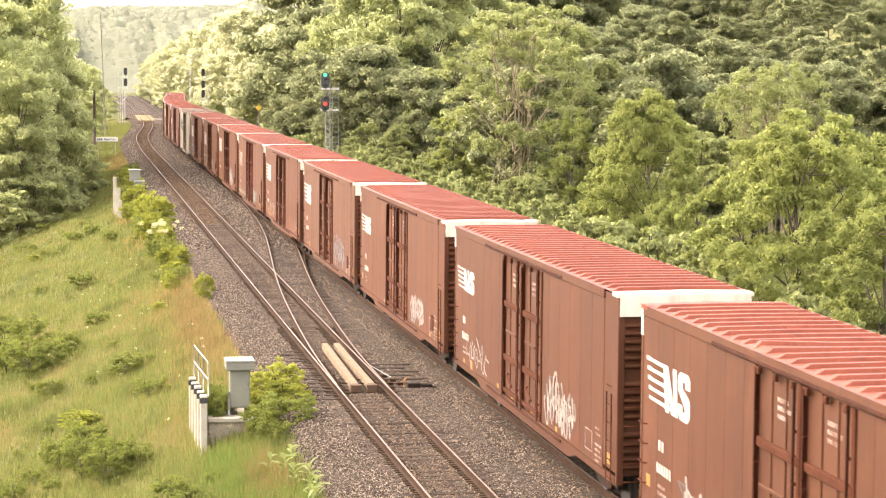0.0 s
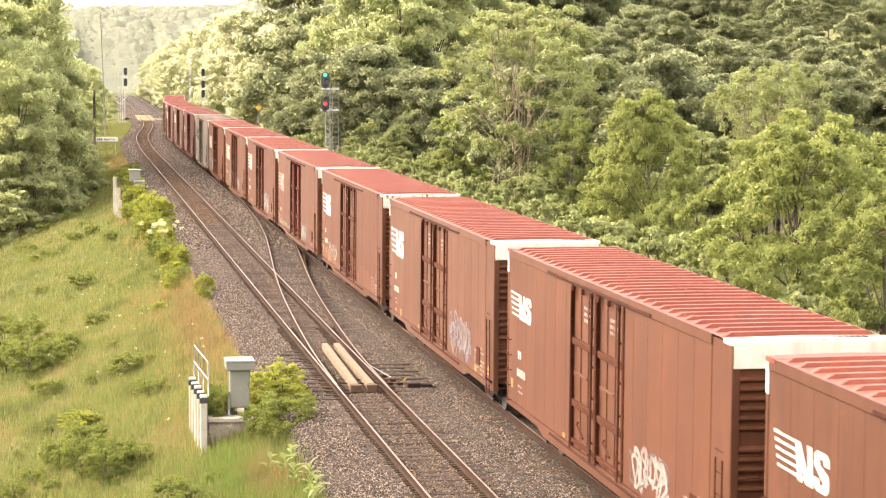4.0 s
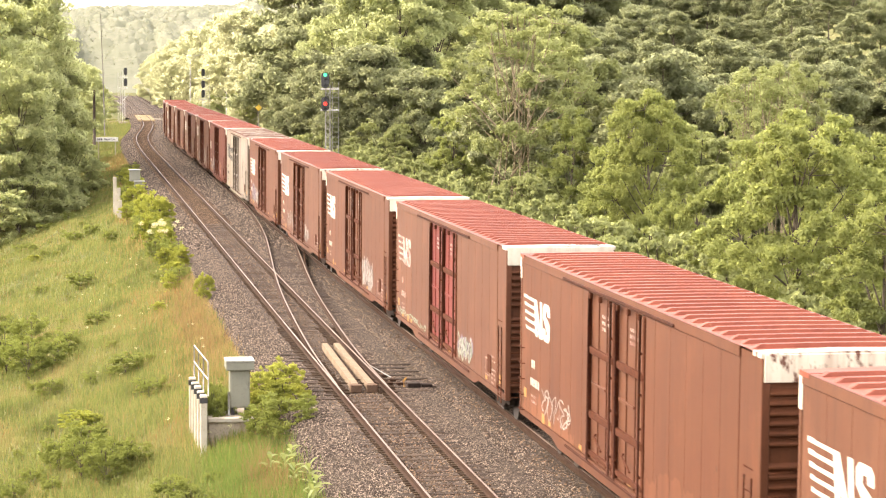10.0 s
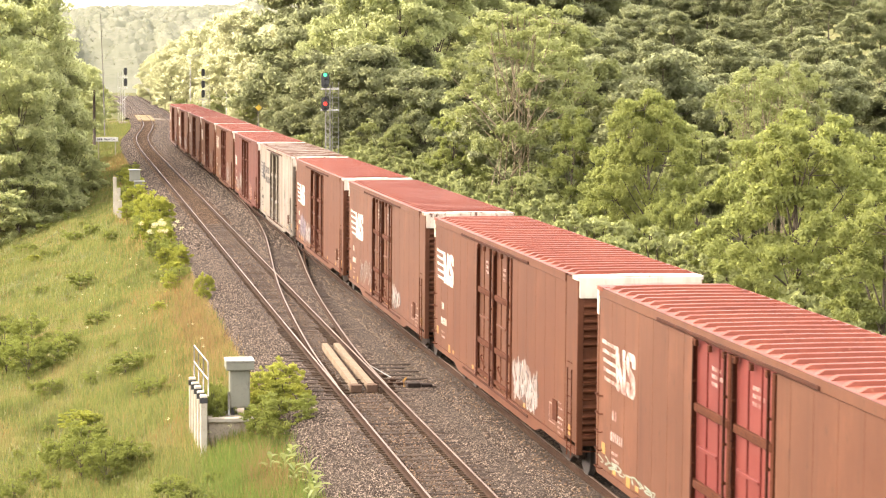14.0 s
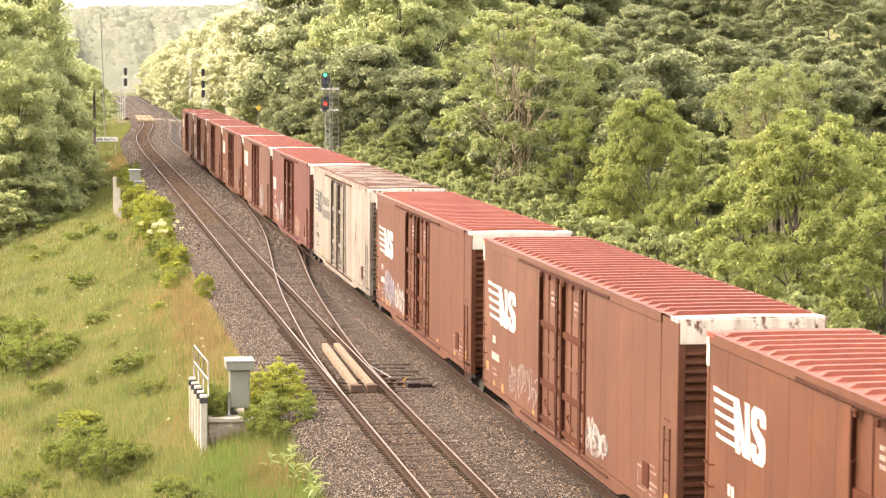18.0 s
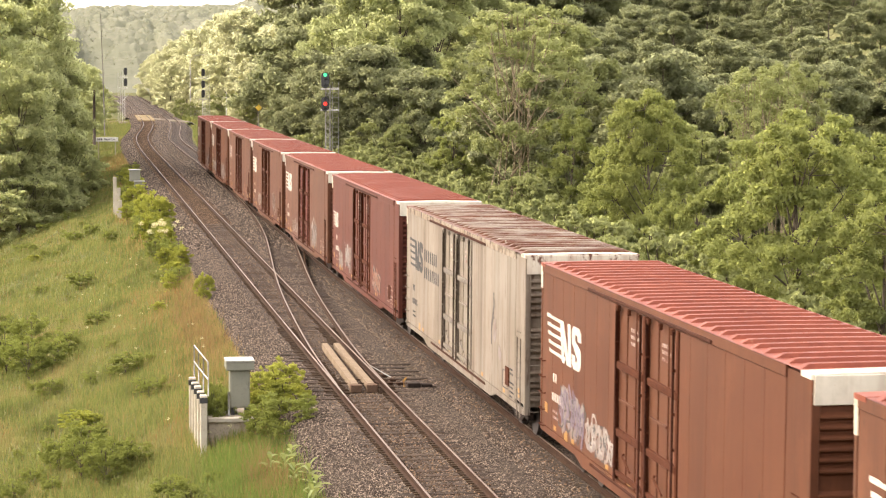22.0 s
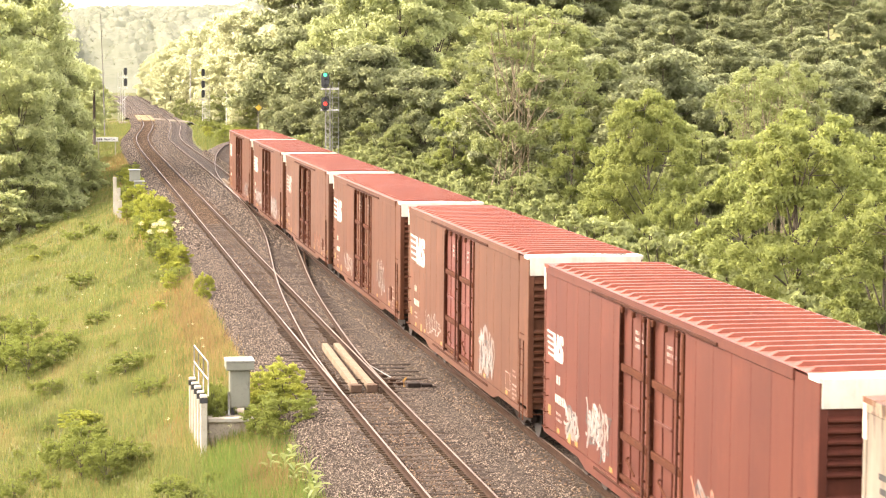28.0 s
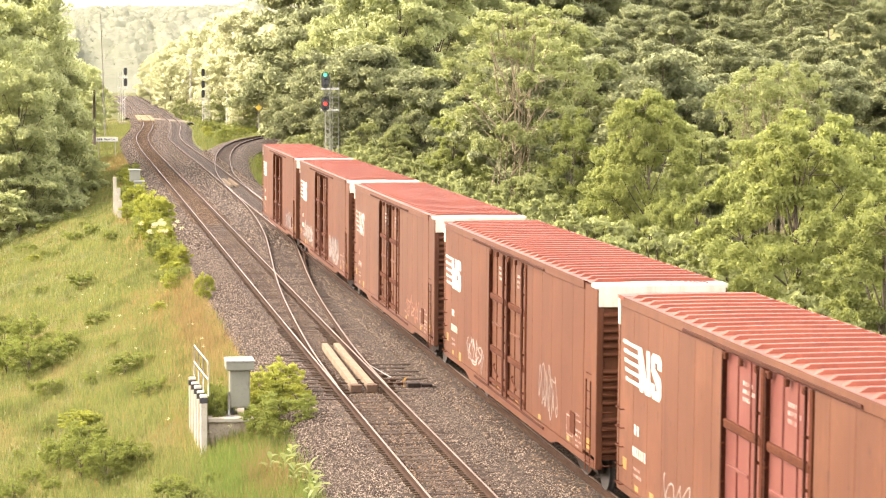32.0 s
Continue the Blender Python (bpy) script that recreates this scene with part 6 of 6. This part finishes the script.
for x, y, z1 in ((3.30, 158.0, 1.25), (3.45, 152.0, 0.8), (3.38, 155.0, 0.2), (3.5, 150.5, 0.0)):
    bm = bmesh.new()
    zz = float(land(x, y))
    box(bm, x - 0.13, x + 0.13, y - 0.13, y + 0.13, zz - 0.3, z1, 0.02)
    tagged(part("timber_post", bm, M_POST), "whitewashed timber post on the bank", "post", "whitewashed posts on the bank")

# name board of the junction: unreadable lettering as bars
nb = tagged(blank("name_board"), "long white junction name board on two posts", "sign")
bm = bmesh.new()
box(bm, 2.95, 5.42, 239.95, 240.0, 0.92, 1.40, 0.008)
pb = part("board", bm, M_SIGN, nb)
for k in range(3):
    bm = bmesh.new()
    box(bm, 3.1 + k * 0.2, 3.22 + k * 0.2, 239.935, 239.948, 1.04, 1.27)
    part("lettering", bm, M_LETTER_DARK, pb)
word = bpy.data.curves.new("lettering", "FONT")
word.body, word.size, word.extrude = "Bayview", 0.40, 0.004
word.materials.append(M_LETTER_DARK)
word_ob = new("lettering", word)
word_ob.parent = pb
word_ob.matrix_basis = pose(3.82, 239.943, 1.05, 90, 0, 0)
for x in (3.2, 5.1):
    bm = bmesh.new()
    box(bm, x - 0.06, x + 0.06, 240.01, 240.12, float(land(x, 240)) - 0.3, 1.42, 0.01)
    part("post", bm, M_POST, nb)

# poles
bm = bmesh.new()
zz = float(land(4.9, 302))
tube(bm, [(4.95, 302, zz - 0.5), (4.75, 302, 8), (4.45, 302, 16.8)], [0.10, 0.075, 0.035], 8)
ant = tagged(blank("radio_mast"), "slender grey radio mast beside the line", "mast")
part("pole", bm, M_MAST, ant)
bm = bmesh.new()
tube(bm, [(4.2, 302, 15.2), (4.8, 302, 15.2)], 0.03, 5)
part("antenna", bm, M_GALV, ant)
bm = bmesh.new()
zz = float(land(3.1, 270))
tube(bm, [(3.1, 270, zz - 0.5), (3.1, 270, 6.4)], [0.2, 0.16], 8)
tagged(part("utility_pole", bm, M_POLE), "short dark timber utility pole", "pole")


def street_lamp(x, y, h_, arm, label):
    z0 = float(land(x, y))
    s = tagged(blank("street_lamp"), label, "street lamp", "street lamps beyond the crossing")
    bm = bmesh.new()
    tube(bm, [(x, y, z0 - 0.3), (x, y, h_ - 1.2), (x + arm * 0.4, y, h_ - 0.2), (x + arm, y, h_)], [0.09, 0.07, 0.045, 0.04], 7)
    part("pole", bm, M_PALE, s)
    bm = bmesh.new()
    box(bm, x + arm - 0.1, x + arm + 0.7, y - 0.16, y + 0.16, h_ - 0.06, h_ + 0.1, 0.03)
    part("lamp_head", bm, M_PALE, s)


street_lamp(23.5, 415, 11.6, 2.2, "pale street lamp with a curved arm")
street_lamp(28.0, 380, 5.8, 1.8, "pale street lamp with a curved arm")
dm = tagged(blank("warning_sign"), "yellow diamond warning sign on a post", "sign")
bm = bmesh.new()
vs = [bm.verts.new(p) for p in ((29.5, 331, 2.4), (30.05, 331, 2.95), (29.5, 331, 3.5), (28.95, 331, 2.95))]
f = bm.faces.new(vs)
r_ = bmesh.ops.extrude_face_region(bm, geom=[f])
bmesh.ops.translate(bm, verts=[q for q in r_["geom"] if isinstance(q, bmesh.types.BMVert)], vec=(0, 0.04, 0))
bmesh.ops.recalc_face_normals(bm, faces=bm.faces)
part("plate", bm, M_SIGN_YELLOW, dm)
bm = bmesh.new()
tube(bm, [(29.5, 331.08, float(land(29.5, 331)) - 0.2), (29.5, 331.08, 3.3)], 0.04, 6)
part("post", bm, M_GALV, dm)

# service road and level crossing
rp = dense([(-30, 392), (2, 390), (14, 386), (19.5, 366), (26, 352), (33, 350), (46, 356), (74, 372)], 1.5)
rn = normals_of(rp)
cols = []
for o in (-1.6, -0.8, 0, 0.8, 1.6):
    q = rp + rn * o
    zq = np.maximum(land(q[:, 0], q[:, 1]) + 0.1, np.where((q[:, 0] > LINE_A(q[:, 1]) - 3.4) & (q[:, 0] < LINE_B(q[:, 1]) + 3.2), -0.17, -9))
    cols.append(np.concatenate([q, zq[:, None]], 1))
n_ = len(rp)
tagged(mesh_from("dirt_road", np.concatenate(cols), [(k * n_ + i, k * n_ + i + 1, (k + 1) * n_ + i + 1, (k + 1) * n_ + i) for k in range(4) for i in range(n_ - 1)], M_DIRT, smooth=True),
       "pale dirt service road crossing the tracks", "road", kind="structure")
for line, y0, n in ((LINE_A, 366, 16),):
    cr = tagged(blank("level_crossing"), "yellowish timber crossing panels between the rails", "crossing", kind="structure")
    for k in range(n):
        for s in (-1.15, -0.34, 0.34, 1.15):
            bm = bmesh.new()
            box(bm, -0.31, 0.31, -1.2, 1.2, -0.2, 0.0, 0.01)
            o = part("panel", bm, M_PANEL, cr)
            y = y0 + k * 2.5
            o.matrix_basis = pose(float(line(y)) + s, y, -0.004, 0, 0, math.degrees(heading(PATH_A if line is LINE_A else PATH_B, y)))
g = np.random.default_rng(4)
for i in range(9):
    x, y = 36.5 + g.uniform(-3.5, 4), 362 + g.uniform(-3, 2)
    bm = bmesh.new()
    bmesh.ops.create_icosphere(bm, subdivisions=2, radius=0.6)
    for vv in bm.verts:
        vv.co *= 1 + 0.3 * noise.noise(vv.co * 2 + Vector((i * 3, 0, 0)))
        vv.co.z *= 0.7
    o = tagged(part("boulder", bm, M_CONCRETE), "pale grey boulder beside the branch track", "boulder", "boulders beside the branch")
    o.matrix_basis = pose(x, y, float(land(x, y)) + 0.2, 0, 0, g.uniform(0, 360))

# ---------- shrubs and weeds on the bank ----------
# kind, x, y, height, relative width
SHRUBS = [("shrub", 5.0, 136, 2.4, 0.8), ("green_shrub", 5.3, 132, 1.9, 0.8), ("shrub", 4.7, 124, 2.0, 0.8), ("green_shrub", 5.2, 121, 1.7, 0.9), ("green_shrub", 4.6, 114, 1.4, 1.0), ("shrub", 5.5, 107, 1.3, 0.9),
          ("shrub", 4.9, 110, 1.2, 0.9), ("green_shrub", 5.2, 101, 0.9, 1.2), ("green_shrub", 4.4, 130, 1.6, 1.0), ("green_shrub", 4.6, 140, 1.7, 1.0), ("shrub", 4.4, 151, 2.1, 0.8), ("green_shrub", 4.2, 160, 1.8, 0.9), ("shrub", 5.2, 160, 1.6, 0.8),
          ("green_shrub", 5.35, 58.9, 0.95, 1.1), ("green_shrub", 5.15, 58.2, 0.75, 1.1), ("green_shrub", 4.2, 60.7, 1.5, 0.6), ("green_shrub", 4.15, 61.8, 1.4, 0.6), ("shrub", 5.3, 61.0, 1.0, 0.55), ("shrub", 5.75, 63.6, 1.1, 0.8),
          ("shrub", 5.35, 128, 2.6, 0.75), ("shrub", 5.2, 118, 1.6, 0.8), ("green_shrub", 5.4, 111, 1.2, 1.2), ("shrub", 4.6, 99, 1.0, 1.0), ("shrub", 5.75, 91.5, 1.3, 0.75),
          ("shrub", 5.0, 104, 1.0, 1.1), ("shrub", 6.35, 62.6, 1.45, 1.0), ("shrub", 6.0, 60.6, 1.3, 1.0), ("shrub", 6.35, 60.2, 1.15, 1.0), ("green_shrub", 6.0, 58.2, 1.15, 1.35), ("green_shrub", 5.6, 57.2, 0.7, 1.3),
          ("shrub", 5.35, 60.0, 0.7, 0.9), ("green_shrub", 4.35, 61.2, 1.5, 0.45), ("green_shrub", 4.2, 60.3, 1.2, 0.5), ("green_shrub", -1.72, 86, 1.7, 1.1), ("green_shrub", -2.72, 89.5, 1.6, 1.1), ("green_shrub", -0.69, 86.5, 1.2, 1.1), ("green_shrub", -1.73, 94.5, 1.4, 1.1), ("green_shrub", -3.08, 98, 1.5, 1.1), ("green_shrub", 0.25, 61.5, 1.25, 1.1), ("green_shrub", 0.96, 59.5, 1.1, 1.1), ("green_shrub", -0.41, 64, 1, 1.1), ("green_shrub", 1.32, 61, 0.9, 1.1), ("green_shrub", 0.45, 64.5, 1.1, 1.1),
          ("green_shrub", 0.55, 60.5, 0.6, 1.0), ("shrub", 5.0, 143, 2.0, 0.8),
          ("shrub", 5.2, 171, 1.8, 0.9), ("shrub", 4.9, 180, 2.0, 0.9), ("green_shrub", 5.4, 190, 1.6, 1.0), ("shrub", 3.9, 147, 1.4, 0.8), ("green_shrub", 18.0, 196, 1.9, 0.7),
          ("green_shrub", 21.5, 296, 1.3, 1.8), ("green_shrub", 23.0, 312, 1.6, 1.9), ("shrub", 20.8, 322, 1.2, 1.6), ("green_shrub", 25.2, 322, 1.5, 2.0), ("green_shrub", 20.2, 278, 1.0, 1.6),
          ("shrub", 26.8, 334, 1.3, 1.8), ("green_shrub", 21.8, 338, 1.6, 1.6), ("green_shrub", 24.0, 338, 1.2, 2.0), ("shrub", 19.9, 304, 1.0, 1.5), ("green_shrub", 29.0, 338, 1.4, 1.8)]
g = np.random.default_rng(14)
for k, x, y, h_, wd in SHRUBS:
    s = h_ / 2.3
    plant(k, x, y, s * wd, g.uniform(0, 6.28), "yellow-green leafy shrub on the bank" if k == "shrub" else "green leafy shrub in the grass", "shrubs on the bank", sz=s, category="shrub")
for i in range(80):                        # low weed clumps in the meadow
    y = 44 * (200 / 44.0) ** g.uniform(0, 1)
    x = float(LINE_A(y)) - 4.2 - g.uniform(0, 1) * (3 + 0.055 * y)
    s = 0.1 + 0.3 * g.uniform() ** 2
    plant("green_shrub" if g.uniform() < 0.92 else "shrub", x, y, s * g.uniform(1.2, 2.2), g.uniform(0, 6.28), "low clump of leafy weeds in the grass", "weed clumps on the bank", sz=s, category="weed")
# white blossom on the elder
v, f = leaf_cloud(g, [(5.2 + g.normal() * 0.55, 116.5 + g.normal() * 0.5, 0.75 + g.uniform(-0.3, 0.3), 0.16) for _ in range(22)], 700, 0.05, 1.2)
tagged(mesh_from("blossom", v, f, LEAF_W), "creamy white blossom heads on a shrub", "blossom", kind="stuff")
v, f = leaf_cloud(g, [(float(x), float(y), float(land(x, y)) + 0.6, 0.07) for x, y in ((LINE_A(yy) - 3.6 - g.uniform(0, 5), yy) for yy in g.uniform(50, 120, 40))], 500, 0.028, 1.2)
tagged(mesh_from("wildflowers", v, f, LEAF_W), "scattered white wildflower heads in the grass", "flowers", kind="stuff")


def broad_leaf_plant(x, y, n, r, seed):
    """A rosette of long broad leaves, like milkweed."""
    rg = random.Random(seed)
    t = blank("broadleaf_weed", pose(x, y, float(land(x, y))))
    for k in range(n):
        a, el, ln = k * 2.4 + rg.uniform(-0.2, 0.2), rg.uniform(0.3, 1.2), r * rg.uniform(0.7, 1.1)
        z0 = 0.15 + 0.5 * k / n
        bm = bmesh.new()
        rows = []
        for j in range(5):
            q = j / 4
            c = Vector((math.cos(a) * ln * q * math.cos(el), math.sin(a) * ln * q * math.cos(el), z0 + ln * (math.sin(el) * q - 0.35 * q * q)))
            wd = r * 0.17 * math.sin(math.pi * min(0.97, q * 0.9 + 0.08))
            s = Vector((-math.sin(a), math.cos(a), 0))
            rows.append((bm.verts.new(c - s * wd + Vector((0, 0, wd * 0.4))), bm.verts.new(c), bm.verts.new(c + s * wd + Vector((0, 0, wd * 0.4)))))
        for p, q in zip(rows, rows[1:]):
            for i in (0, 1):
                bm.faces.new((p[i], p[i + 1], q[i + 1], q[i]))
        part("leaf", bm, LEAF_G, t)
    bm = bmesh.new()
    tube(bm, [(0, 0, -0.05), (0, 0, 0.7)], 0.012, 5)
    part("stem", bm, LEAF_B, t)
    return tagged(t, "broad-leaved pale green weed at the ballast edge", "weed", "broad-leaved weeds")


for i, (x, y) in enumerate([(5.55, 48.2), (5.75, 49.0), (5.35, 47.4), (5.35, 52.6), (5.6, 53.4), (5.05, 53.2), (5.75, 50.6), (5.45, 51.2)]):
    broad_leaf_plant(x, y, 9, 0.42, i)

motions()
